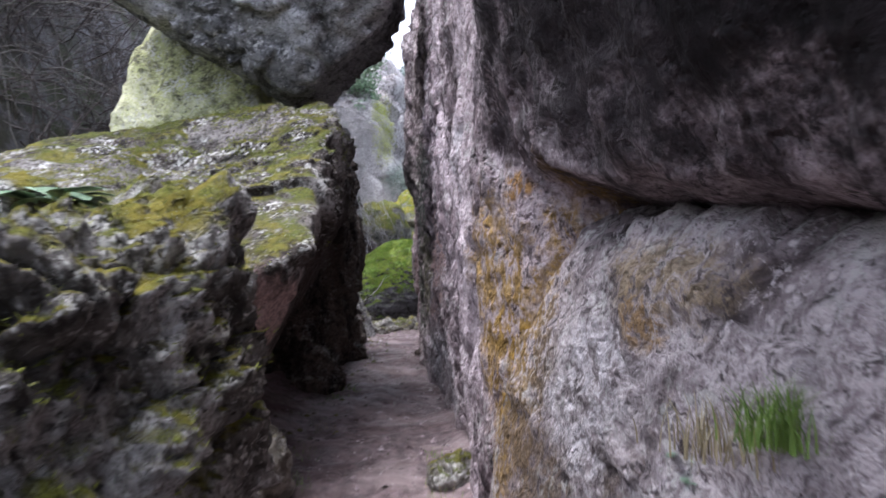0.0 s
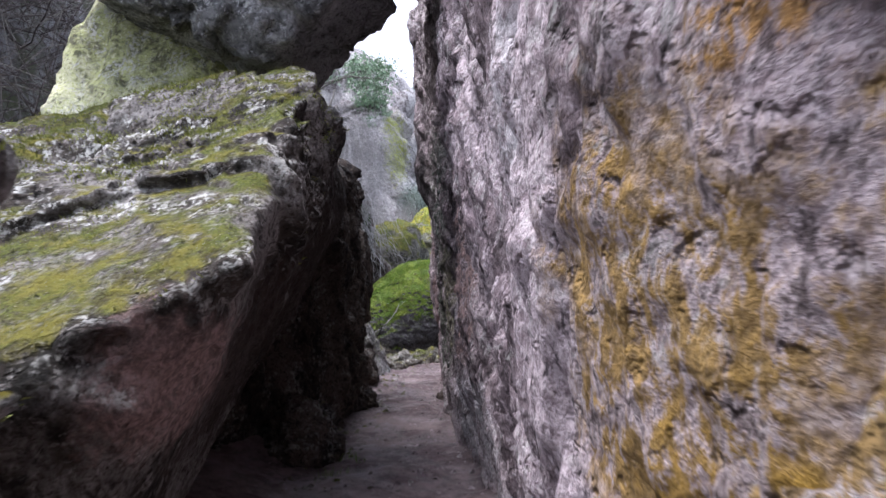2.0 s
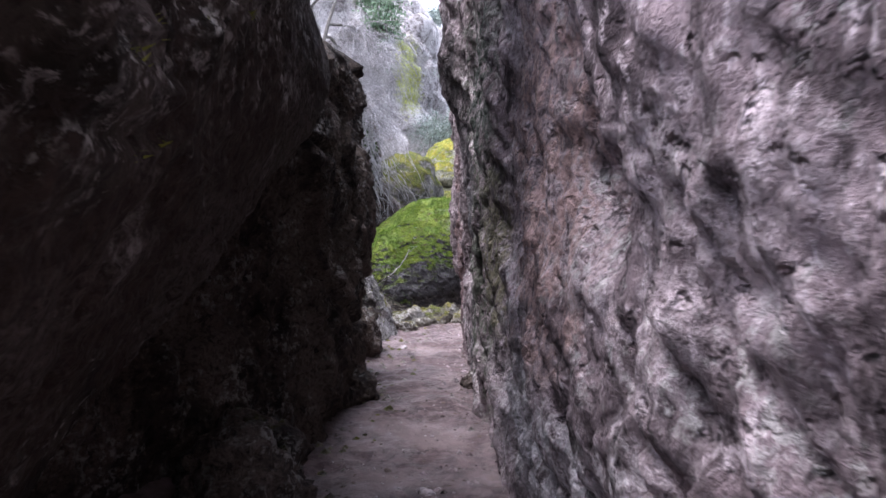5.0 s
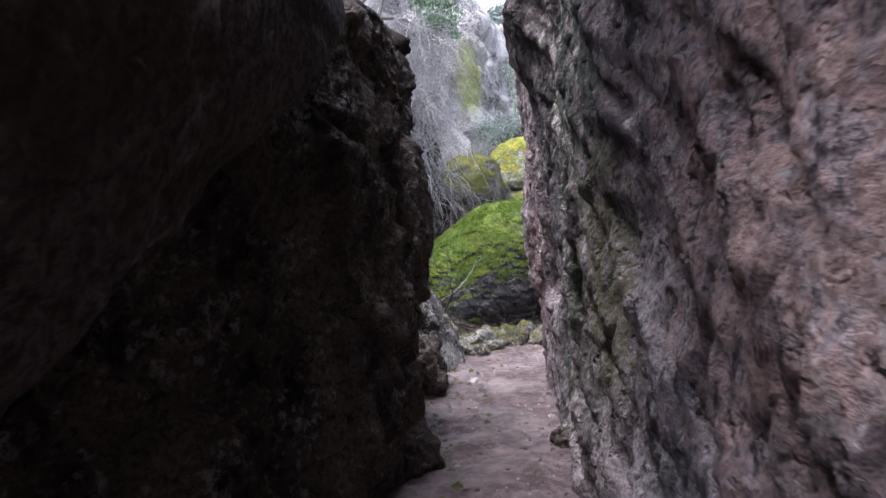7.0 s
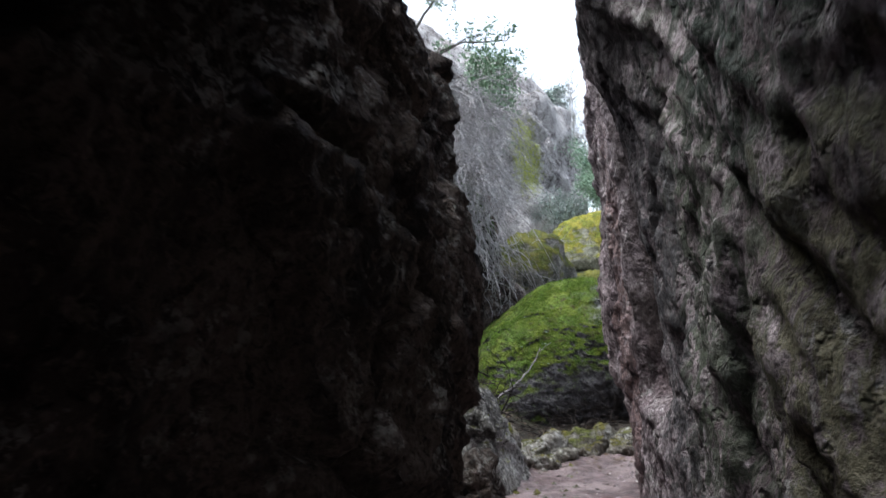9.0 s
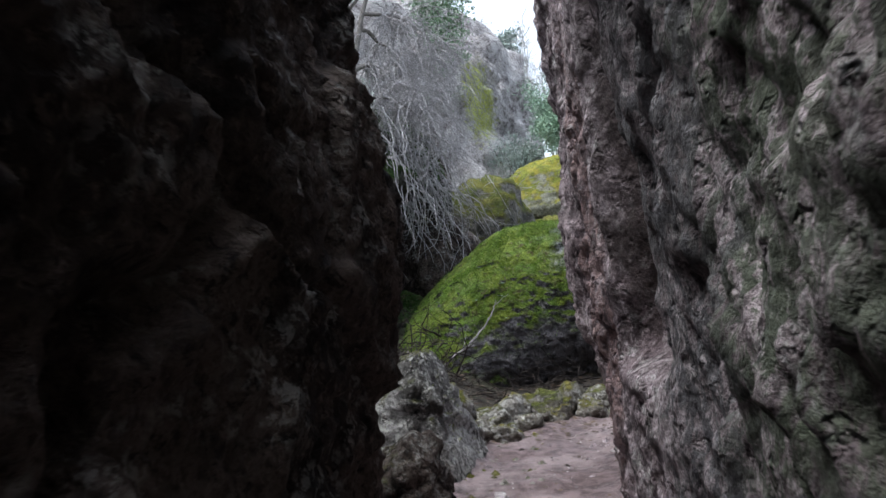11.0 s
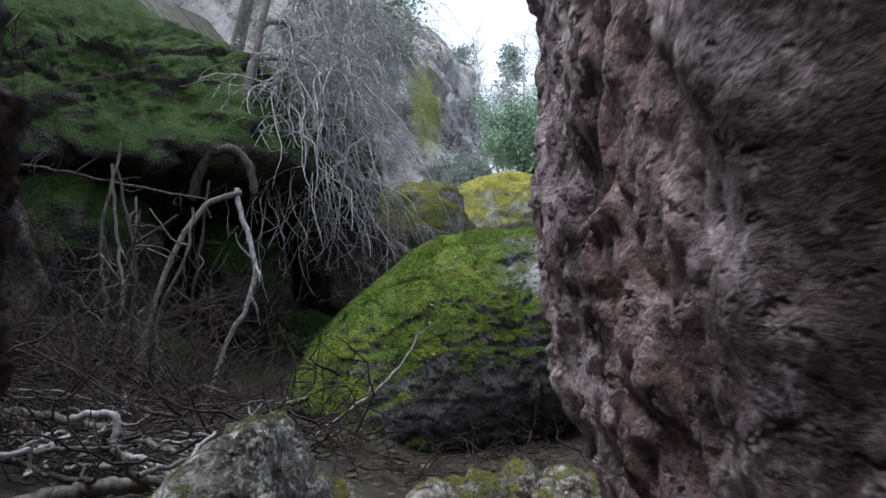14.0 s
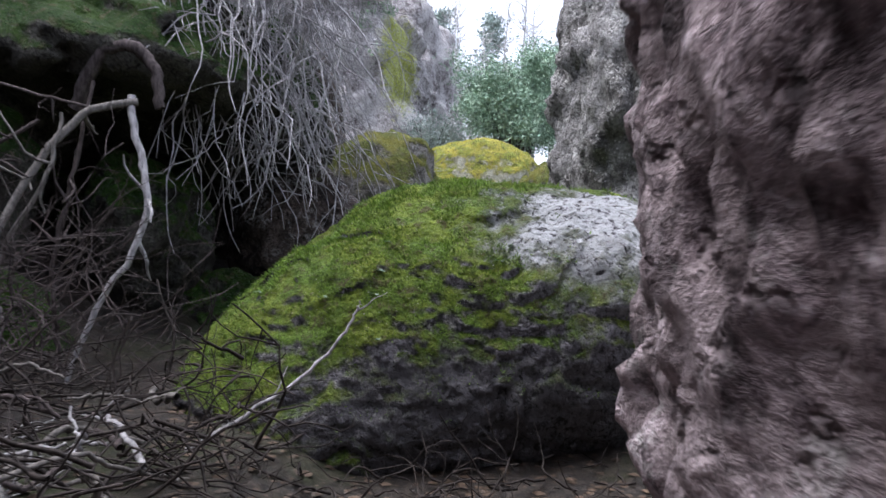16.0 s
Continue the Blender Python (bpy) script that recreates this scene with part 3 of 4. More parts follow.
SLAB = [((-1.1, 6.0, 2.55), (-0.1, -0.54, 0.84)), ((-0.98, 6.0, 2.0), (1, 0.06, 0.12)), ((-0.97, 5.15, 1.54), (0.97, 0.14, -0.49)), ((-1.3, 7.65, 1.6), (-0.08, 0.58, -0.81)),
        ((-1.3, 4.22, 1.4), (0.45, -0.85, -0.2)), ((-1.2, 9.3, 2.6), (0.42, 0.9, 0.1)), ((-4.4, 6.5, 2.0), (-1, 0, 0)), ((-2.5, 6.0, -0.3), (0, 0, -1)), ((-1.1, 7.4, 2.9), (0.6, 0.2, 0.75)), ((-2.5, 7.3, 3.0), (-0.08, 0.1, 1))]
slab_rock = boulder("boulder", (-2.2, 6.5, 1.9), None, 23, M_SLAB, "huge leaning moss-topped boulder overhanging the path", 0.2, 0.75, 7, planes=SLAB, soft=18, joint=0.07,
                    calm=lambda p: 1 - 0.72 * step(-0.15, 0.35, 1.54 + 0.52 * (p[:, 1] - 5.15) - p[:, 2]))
CAP = [((-1.9, 6.95, 3.9), (-0.15, -0.88, -0.42)), ((-2.2, 6.7, 4.9), (-0.1, -0.9, 0.4)), ((-1.6, 7.2, 3.25), (-0.48, 0.05, -0.85)), ((-1.5, 7.4, 3.3), (0.68, 0.15, -0.72)), ((-0.5, 7.6, 4.6), (1, -0.1, 0.1)), ((-2, 8, 6.1), (0.1, -0.2, 1)),
       ((-2, 8.8, 4.6), (0, 1, 0.1)), ((-4.0, 7.8, 5), (-1, 0, 0.1)), ((-1.7, 7.6, 3.1), (0, 0.05, -1))]
boulder("boulder", (-2.0, 7.9, 4.7), None, 31, M_CAP, "dark grey capstone boulder wedged above the cleft", 0.13, 0.6, 6, planes=CAP, soft=16)
LICHEN = [((-3.5, 8.25, 3.2), (-0.15, -0.9, 0.3)), ((-4.25, 8.7, 3.2), (-0.93, -0.2, 0.25)), ((-3.3, 8.9, 4.6), (0.35, -0.1, 0.93)), ((-2.2, 8.8, 3.4), (1, 0, 0.1)), ((-3.3, 10, 3), (0, 1, 0)), ((-3.3, 9, 1.2), (0, 0, -1))]
boulder("boulder", (-3.3, 9.1, 2.9), None, 44, M_YELLOW, "boulder coated with pale yellow-green lichen", 0.13, 0.45, 5, planes=LICHEN, soft=10)


def left_shape(P):
    y, z = P[:, 1], P[:, 2]
    d = -0.1 * np.clip(z - 2.0, 0, 2)
    d -= 0.05 * np.clip(0.7 - z, 0, 1)
    d -= 0.1 * np.clip(1.4 - z, 0, 1) * step(10.5, 11.5, y)
    d += 0.06 * step(10.8, 11.4, y)
    return d


LEFT = [(-3.4, 6.9), (-2.3, 7.0), (-2.05, 7.6), (-1.65, 8.3), (-1.34, 9.2), (-1.3, 10.2), (-1.4, 11.2), (-1.5, 12.1), (-2.1, 12.55), (-4.5, 12.8)]
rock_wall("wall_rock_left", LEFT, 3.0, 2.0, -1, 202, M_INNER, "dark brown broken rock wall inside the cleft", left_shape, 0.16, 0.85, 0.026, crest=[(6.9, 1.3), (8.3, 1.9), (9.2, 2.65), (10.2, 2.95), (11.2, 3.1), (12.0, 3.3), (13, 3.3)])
for cx, cy, cz, hx, hy, hz, sd, lab in (
    (-1.5, 8.0, 0.12, 0.36, 0.5, 0.4, 301, "mossy foot stone under the leaning boulder"), (-1.22, 4.3, 0.08, 0.26, 0.3, 0.42, 302, "low dark stone at the boulder's foot"),
    (-1.75, 12.8, 0.2, 0.32, 0.4, 0.42, 303, "broken brown stone at the wall's end"), (-1.42, 10.6, 0.05, 0.25, 0.5, 0.3, 304, "low brown stone at the foot of the wall"),
    (0.06, 4.6, 0.02, 0.18, 0.28, 0.17, 305, "grey stone at the foot of the tall wall"), (-0.3, 10.9, 0.02, 0.17, 0.2, 0.15, 306, "dark stone against the wall's foot"),
):
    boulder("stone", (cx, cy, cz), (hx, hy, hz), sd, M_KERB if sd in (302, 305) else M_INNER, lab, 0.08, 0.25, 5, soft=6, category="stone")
for cx, cy, hx, sd in ((-1.25, 13.3, 0.2, 311), (-1.1, 12.75, 0.13, 312), (-0.62, 8.4, 0.1, 313), (-0.75, 9.1, 0.12, 314)):
    boulder("flat_stone", (cx, cy, -0.01), (hx, hx * 0.5, 0.035), sd, M_BULGE, "flat pale stone set in the earth path", 0.012, 0.1, 3, soft=5, category="stone", turn=sd * 20)

# ---- the glen beyond the cleft ----
DOME = [((-1.0, 17.2, 0.8), (0.03, -0.96, 0.18)), ((-0.9, 17.85, 1.8), (-0.1, -0.6, 0.78)), ((-0.6, 18.8, 2.15), (0.05, -0.1, 1)), ((-2.05, 18.2, 1.55), (-0.6, -0.2, 0.77)), ((-2.95, 18.2, 0.7), (-0.92, -0.2, 0.38)),
        ((0.9, 18.5, 1), (1, -0.1, 0.2)), ((-1, 20.0, 1), (0, 1, 0.2)), ((-0.6, 17.2, 0.55), (0.25, -0.82, -0.5)), ((-1, 18.5, -0.1), (0, 0, -1)), ((-2.2, 17.5, 1.1), (-0.55, -0.7, 0.45))]
dome_rock = boulder("boulder", (-1.1, 18.6, 0.9), None, 55, M_GREEN, "large dome boulder covered with bright green moss", 0.075, 0.6, 7, planes=DOME, soft=12)
STAND = [((-2.1, 13.95, 0.74), (-0.66, -0.25, 0.7)), ((-1.7, 13.95, 0.7), (0.95, -0.1, 0.3)), ((-1.8, 13.62, 0.5), (0.1, -0.95, 0.3)), ((-1.8, 14.4, 0.5), (0, 1, 0.3)), ((-1.78, 14.0, 0.95), (0, 0, 1)), ((-1.8, 14, -0.2), (0, 0, -1))]
stand_rock = boulder("standing_stone", (-1.85, 14.0, 0.35), None, 71, M_STAND, "small pointed grey stone with moss standing by the path", 0.07, 0.22, 5, planes=STAND, soft=12, category="stone")
KERB = [(-1.75, 14.75), (-1.5, 15.1), (-1.28, 15.42), (-1.0, 15.68), (-0.72, 15.85), (-0.42, 15.98), (-0.1, 16.05), (0.22, 16.08), (0.55, 16.1)]


def kerb_stone(x, y, z, half, seed, turn):
    boulder("kerb_stone", (x, y, z + at(x, y)), half, seed, M_KERB, "lumpy pale kerb stone with patches of moss", 0.06, 0.14, 4, turn=turn, soft=6, group="kerb stones along the path", category="kerb stone")


for i, (kx, ky) in enumerate(KERB):
    rk = random.Random(900 + i)
    kerb_stone(kx, ky, rk.uniform(0.06, 0.12), (rk.uniform(0.22, 0.3), rk.uniform(0.16, 0.22), rk.uniform(0.17, 0.24)), 900 + i, rk.uniform(-25, 60))
    kerb_stone(kx + rk.uniform(0.1, 0.2), ky - rk.uniform(0.1, 0.18), 0.0, (rk.uniform(0.14, 0.22), rk.uniform(0.1, 0.15), rk.uniform(0.1, 0.16)), 940 + i, rk.uniform(-40, 60))
for cx, cy, cz, hx, hy, hz, sd, mat, lab in (
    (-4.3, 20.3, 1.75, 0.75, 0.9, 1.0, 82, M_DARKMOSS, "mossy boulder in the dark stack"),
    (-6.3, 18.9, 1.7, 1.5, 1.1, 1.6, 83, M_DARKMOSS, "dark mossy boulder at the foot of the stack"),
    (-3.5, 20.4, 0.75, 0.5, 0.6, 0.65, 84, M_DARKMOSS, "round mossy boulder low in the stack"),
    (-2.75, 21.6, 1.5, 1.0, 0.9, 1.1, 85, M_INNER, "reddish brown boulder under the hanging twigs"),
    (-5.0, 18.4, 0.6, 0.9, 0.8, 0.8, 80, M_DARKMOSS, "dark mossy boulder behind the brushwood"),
    (-3.9, 24.0, 3.4, 1.1, 1.5, 2.4, 86, M_INNER, "tall brown boulder behind the twigs"),
    (-2.5, 24.3, 2.3, 1.4, 1.3, 1.75, 61, M_OLIVE, "rounded boulder under olive moss"),
    (-2.0, 22.6, 1.1, 0.9, 1.0, 0.8, 62, M_INNER, "shaded boulder under the olive one"),
    (-2.9, 29.5, 3.3, 1.6, 1.6, 1.2, 87, M_GOLD, "pale boulder with yellow moss in the glen"),
    (-0.45, 32.5, 4.1, 2.0, 1.7, 1.3, 66, M_GOLD, "low boulder with golden yellow moss on top"),
    (-0.6, 25.5, 1.9, 1.1, 1.1, 1.0, 67, M_OLIVE, "mossy boulder below the golden one"),
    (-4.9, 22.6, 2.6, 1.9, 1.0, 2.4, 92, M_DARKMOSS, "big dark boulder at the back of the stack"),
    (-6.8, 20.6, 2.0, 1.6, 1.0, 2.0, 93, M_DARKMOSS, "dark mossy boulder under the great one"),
    (1.1, 19.6, 0.9, 0.9, 0.9, 1.2, 88, M_CAP, "shaded grey boulder beyond the wall"),
    (0.9, 27.0, 2.9, 0.9, 1.0, 1.0, 90, M_OLIVE, "small mossy boulder below the bush"),
    (-4.2, 5.4, 1.1, 1.5, 1.2, 1.05, 89, M_MOSSY, "mossy boulder behind the leaning one"),
):
    boulder("boulder", (cx, cy, cz), (hx, hy, hz), sd, mat, lab, 0.16, 0.7, 5, soft=9, cuts=11)
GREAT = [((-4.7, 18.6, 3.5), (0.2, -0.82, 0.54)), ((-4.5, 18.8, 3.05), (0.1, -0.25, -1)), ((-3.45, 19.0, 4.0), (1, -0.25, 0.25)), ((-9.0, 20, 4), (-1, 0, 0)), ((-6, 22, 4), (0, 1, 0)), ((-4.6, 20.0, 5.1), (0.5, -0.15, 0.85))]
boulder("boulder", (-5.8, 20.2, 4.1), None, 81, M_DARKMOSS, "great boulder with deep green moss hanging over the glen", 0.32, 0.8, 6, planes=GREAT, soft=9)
# added boulders outside the view that hold back light from the left
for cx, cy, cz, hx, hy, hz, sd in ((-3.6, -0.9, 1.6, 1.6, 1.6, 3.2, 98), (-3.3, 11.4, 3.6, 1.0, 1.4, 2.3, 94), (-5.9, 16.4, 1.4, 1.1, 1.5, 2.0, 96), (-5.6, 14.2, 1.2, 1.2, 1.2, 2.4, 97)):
    boulder("boulder", (cx, cy, cz), (hx, hy, hz), sd, M_INNER, "dark brown boulder added to block light from the left", 0.2, 0.8, 5, soft=9, cuts=11)
boulder("rock_pillar", (1.05, 20.8, 3.4), (1.0, 1.2, 3.4), 91, M_STAND, "upright grey rock pillar at the glen's edge", 0.18, 0.6, 6, soft=14, category="rock")
CLIFF = [((-2.4, 37, 8), (1, -0.15, 0.12)), ((-4.3, 37, 12.2), (0.6, -0.3, 0.74)), ((-3.2, 36, 10.3), (0.75, -0.45, 0.5)), ((-6, 34.5, 8), (0.1, -1, 0.2)), ((-16, 38, 8), (-1, 0, 0)), ((-8, 48, 8), (0, 1, 0)), ((-8, 40, 2), (0, 0, -1)), ((-9, 38, 19), (0, 0, 1))]
boulder("cliff", (-7.5, 40.0, 7.5), None, 95, M_CLIFF, "pale rounded cliff with mossy streaks above the glen", 0.85, 1.9, 6, planes=CLIFF, soft=14, category="cliff", kind="structure")


# ---- plants and dead wood ----
def empty(name, x, y, z, label, category, group="", kind=""):
    ob = new(name)
    ob.location = (x, y, z)
    bpy.context.view_layer.update()
    return tagged(ob, label, category, group, kind)


def weeping_tree():
    """The dead tree whose fine twigs hang over the glen."""
    rng = random.Random(5)
    tree = empty("dead_tree", -3.95, 19.2, 3.3, "leaning bleached dead tree with a curtain of drooping twigs", "tree")
    trunk = np.array([(-3.95, 19.2, 3.3), (-3.85, 19.35, 4.1), (-3.72, 19.6, 5.2), (-3.55, 19.8, 6.1), (-3.35, 20.1, 7.0)])
    placed("trunk", *tubes([(trunk, [0.06, 0.055, 0.05, 0.04, 0.025])], 10), M_BARK, tree)
    limbs = []
    for start, way, length, r in (((-3.75, 19.6, 5.1), (0.42, 0.9, 0.55), 2.6, 0.045), ((-3.6, 19.8, 5.9), (0.4, 0.9, 0.3), 2.6, 0.04), ((-3.55, 19.9, 6.2), (0.15, 1, 0.35), 2.6, 0.035),
                                  ((-3.8, 19.5, 4.6), (0.8, 0.6, 0.35), 1.3, 0.03), ((-3.85, 19.3, 4.0), (0.6, 0.35, 0.5), 1.4, 0.025)):
        pts = wander(rng, start, way, length, 12, 0.12, 0.055)
        limbs.append(pts)
        placed("limb", *tubes([(pts, taper(len(pts), r, r * 0.35))], 7), M_BARK, tree)
    fine, stems = [], []
    for pts in limbs:
        for k in range(95):
            s = pts[rng.randrange(3, len(pts))] + np.array([rng.gauss(0, 0.12), rng.gauss(0, 0.2), rng.gauss(0, 0.1)])
            way = (rng.gauss(0.05, 0.35), rng.gauss(0, 0.5), rng.uniform(-0.5, 0.5))
            q = wander(rng, s, way, rng.uniform(0.9, 2.4), 9, 0.2, 0.2)
            if q[:, 0].min() < -3.95:
                continue
            stems.append((q, taper(len(q), 0.011, 0.004)))
            for j in range(5):
                w = wander(rng, q[rng.randrange(2, len(q))], (rng.gauss(0, 0.8), rng.gauss(0, 0.8), rng.uniform(-1, 0.2)), rng.uniform(0.3, 0.9), 5, 0.22, 0.16)
                if w[-1, 2] < 3.3 and j > 0:
                    continue
                fine.append((w, taper(len(w), 0.0045, 0.002)))
    placed("twig_curtain", *tubes(stems, 4), M_TWIG, tree, kind="stuff")
    placed("twig_haze", *tubes(fine, 3), M_TWIG, tree, kind="stuff")
    hang = []
    for k in range(120):
        s = np.array([rng.uniform(-3.7, -2.3), rng.uniform(19.3, 20.6), rng.uniform(3.0, 4.2)])
        q = wander(rng, s, (rng.gauss(0.2, 0.4), rng.gauss(-0.1, 0.3), -0.6), rng.uniform(0.8, 2.0), 10, 0.2, 0.12)
        hang.append((q, taper(len(q), 0.012, 0.004)))
        w = wander(rng, q[6], (rng.gauss(0, 0.8), rng.gauss(0, 0.5), -0.2), rng.uniform(0.3, 0.7), 5, 0.3, 0.0)
        hang.append((w, taper(len(w), 0.006, 0.003)))
    placed("hanging_tangle", *tubes(hang, 4), M_TWIG, tree, "bleached curling twigs", kind="stuff")


weeping_tree()


def fallen_branch(name, pts, r0, r1, material, label, forks=0, seed=1, group="", reach=1.0):
    rng = random.Random(seed)
    pts = np.array(pts, dtype=float)
    n = 24
    s = np.linspace(0, len(pts) - 1, n)
    line = np.stack([np.interp(s, range(len(pts)), pts[:, k]) for k in range(3)], 1)
    for _ in range(3):
        line[1:-1] = (line[:-2] + line[1:-1] * 2 + line[2:]) / 4
    line[1:-1] += np.array([[rng.gauss(0, 0.008) for k in range(3)] for i in range(n - 2)])
    stick = placed(name, *tubes([(line, taper(n, r0, r1))], 7), material, None, label, "branch", group)
    for k in range(forks):
        w = wander(rng, line[rng.randrange(5, n)], (rng.gauss(0, 1), rng.gauss(0, 0.6), rng.gauss(0, 1)), rng.uniform(0.2, 0.6) * reach, 6, 0.25)
        placed("side_shoot", *tubes([(w, taper(len(w), min(r0, r1), r1 * 0.35))], 5), material, stick)
    return stick


fallen_branch("arched_root", [(-4.3, 18.7, 2.7), (-4.05, 18.6, 3.2), (-3.75, 18.6, 3.25), (-3.55, 18.6, 3.05), (-3.5, 18.6, 2.7)], 0.065, 0.045, M_BROWN_TWIG, "thick dark mossy root arching out of the stack")
fallen_branch("dead_sapling", [(-3.55, 18.2, 2.7), (-3.5, 18.15, 2.4), (-3.3, 18.1, 1.9), (-3.35, 18.05, 1.5), (-3.6, 18.0, 1.1), (-3.75, 17.9, 0.6), (-3.8, 17.8, 0.2)], 0.032, 0.02, M_TWIG, "curved bleached dead stem", 4, 11)
fallen_branch("dead_sapling", [(-3.5, 18.2, 2.65), (-3.8, 18.0, 2.55), (-4.05, 17.8, 2.1), (-4.15, 17.5, 1.4), (-4.2, 17.3, 0.7), (-4.2, 17.2, 0.2)], 0.034, 0.022, M_BARK, "forked pale dead stem standing in the brush", 5, 12)
fallen_branch("dead_sapling", [(-4.6, 17.6, 2.9), (-4.5, 17.5, 2.2), (-4.3, 17.3, 1.5), (-4.35, 17.2, 0.9), (-4.3, 17.0, 0.2)], 0.018, 0.014, M_BARK, "thin grey dead stem in the brush", 5, 13)
for i in range(6):
    rs = random.Random(500 + i)
    sx, sy = rs.uniform(-4.9, -3.6), rs.uniform(16.9, 18.1)
    sz = at(sx, sy)
    fallen_branch("dead_sapling", [(sx + rs.gauss(0.2, 0.25), sy + 0.1, sz + rs.uniform(1.6, 2.5)), (sx + rs.gauss(0, 0.12), sy, sz + 1.4), (sx + rs.gauss(0, 0.12), sy, sz + 0.8), (sx, sy - 0.1, sz)], 0.014, 0.02, M_BARK if i % 2 else M_BROWN_TWIG, "thin crooked dead sapling in the brush", 6, 520 + i)
fallen_branch("fallen_limb", [(-6.2, 18.0, 3.1), (-5.4, 18.0, 2.95), (-4.6, 18.1, 2.75), (-3.9, 18.2, 2.6)], 0.018, 0.012, M_BROWN_TWIG, "grey dead limb lying across the stack", 4, 14)
fallen_branch("fallen_limb", [(-4.2, 15.7, 0.75), (-3.4, 15.6, 0.62), (-2.8, 15.5, 0.42), (-2.3, 15.4, 0.2)], 0.035, 0.02, M_BARK, "pale dead limb lying on the brushwood", 2, 15)
fallen_branch("twig", [(-2.35, 16.6, 0.35), (-2.0, 16.7, 0.55), (-1.65, 16.85, 0.85), (-1.5, 16.9, 1.1), (-1.48, 16.9, 1.18)], 0.014, 0.006, M_TWIG, "thin bent twig leaning on the green boulder", 2, 16)
fallen_branch("log", [(-3.55, 14.75, 0.35), (-3.1, 14.95, 0.42), (-2.75, 15.2, 0.36)], 0.06, 0.045, M_BARK, "thick grey broken log on the brushwood heap", 1, 18)
fallen_branch("dead_root", [(-3.5, 15.3, 0.75), (-3.2, 15.3, 0.78), (-3.22, 15.25, 0.55), (-2.95, 15.2, 0.5), (-2.75, 15.2, 0.34)], 0.028, 0.02, M_TWIG, "bent bleached root end in the brushwood heap", 0, 19)
fallen_branch("log", [(-3.2, 15.2, 0.28), (-2.7, 15.35, 0.3), (-2.35, 15.6, 0.33)], 0.05, 0.04, M_BARK, "short broken grey log on the ground", 1, 17)


def brush(name, label, seed, count, box, length, r, material, up=0.6, bend=0.28, forks=3):
    """A tangle of dead stems that nobody could count."""
    rng = random.Random(seed)
    paths = []
    for k in range(count):
        x, y = rng.uniform(box[0], box[1]), rng.uniform(box[2], box[3])
        s = np.array([x, y, at(x, y) + rng.uniform(0.0, box[4])])
        q = wander(rng, s, (rng.gauss(0, 0.6), rng.gauss(0, 0.6), up * rng.uniform(-0.2, 1.2)), rng.uniform(*length), 8, bend, 0.02)
        q[:, 2] = np.maximum(q[:, 2], s[2] - 0.3)
        rr = r * rng.uniform(0.5, 1.4)
        paths.append((q, taper(len(q), rr, rr * 0.4)))
        for j in range(forks):
            w = wander(rng, q[rng.randrange(2, len(q))], (rng.gauss(0, 0.8), rng.gauss(0, 0.8), up * rng.uniform(-0.5, 1)), rng.uniform(0.2, 0.45) * length[1], 5, bend)
            paths.append((w, taper(len(w), rr * 0.5, rr * 0.2)))
    v, f = tubes(paths, 4)
    return placed(name, v, f, material, None, label, "brushwood", "", "stuff")


brush("dead_brush", "tangle of thin grey dead stems before mossy boulders", 41, 300, (-6.5, -3.2, 16.0, 18.3, 0.5), (0.5, 1.9), 0.007, M_BROWN_TWIG, 1.0)
for i in range(64):
    rs = random.Random(1500 + i)
    sx, sy = rs.uniform(-4.3, -2.3), rs.uniform(15.0, 16.7)
    ang, half = rs.uniform(0, 3.14), rs.uniform(0.2, 0.6)
    ends = [(sx + k * half * math.cos(ang) + rs.gauss(0, 0.05), sy + k * half * math.sin(ang) + rs.gauss(0, 0.05)) for k in (-1, -0.3, 0.4, 1)]
    lift = rs.uniform(0.03, 0.4)
    line = [(ex, ey, at(ex, ey) + lift + rs.gauss(0, 0.06)) for ex, ey in ends]
    thick = rs.uniform(0.007, 0.02)
    fallen_branch("broken_stick", line, thick, thick * 0.6, (M_BARK, M_TWIG, M_BROWN_TWIG)[i % 3], ("grey broken stick lying in the brushwood heap", "bleached broken stick lying in the brushwood heap", "brown broken stick lying in the brushwood heap")[i % 3], i % 3, 1600 + i, "sticks in the brushwood heap", 0.6)
brush("brushwood", "heap of dark broken sticks beside the green boulder", 46, 160, (-4.9, -2.0, 14.9, 17.3, 0.45), (0.4, 1.3), 0.01, M_DARK_TWIG, 0.3, 0.3, 3)
brush("brushwood", "thin dead sticks at the foot of the green boulder", 43, 110, (-2.6, 0.2, 16.1, 17.2, 0.12), (0.25, 0.8), 0.007, M_DARK_TWIG, 0.3, 0.3, 1)
brush("hillside_brush", "bare brown brush covering the slope behind the boulders", 44, 1300, (-16, -6.0, 9.5, 15.5, 0.5), (1.2, 4.0), 0.014, M_BROWN_TWIG, 0.8, 0.2, 4)
brush("hillside_brush", "thin pale branches among the brown brush", 47, 600, (-15, -6.0, 9.5, 15, 1.5), (1.5, 4.0), 0.014, M_BARK, 0.7, 0.22, 4)
brush("hillside_brush", "bare grey brush on the slope below the cliff", 45, 500, (-7, -2.5, 30, 35, 0.4), (1.0, 2.6), 0.014, M_TWIG, 0.7, 0.25, 4)


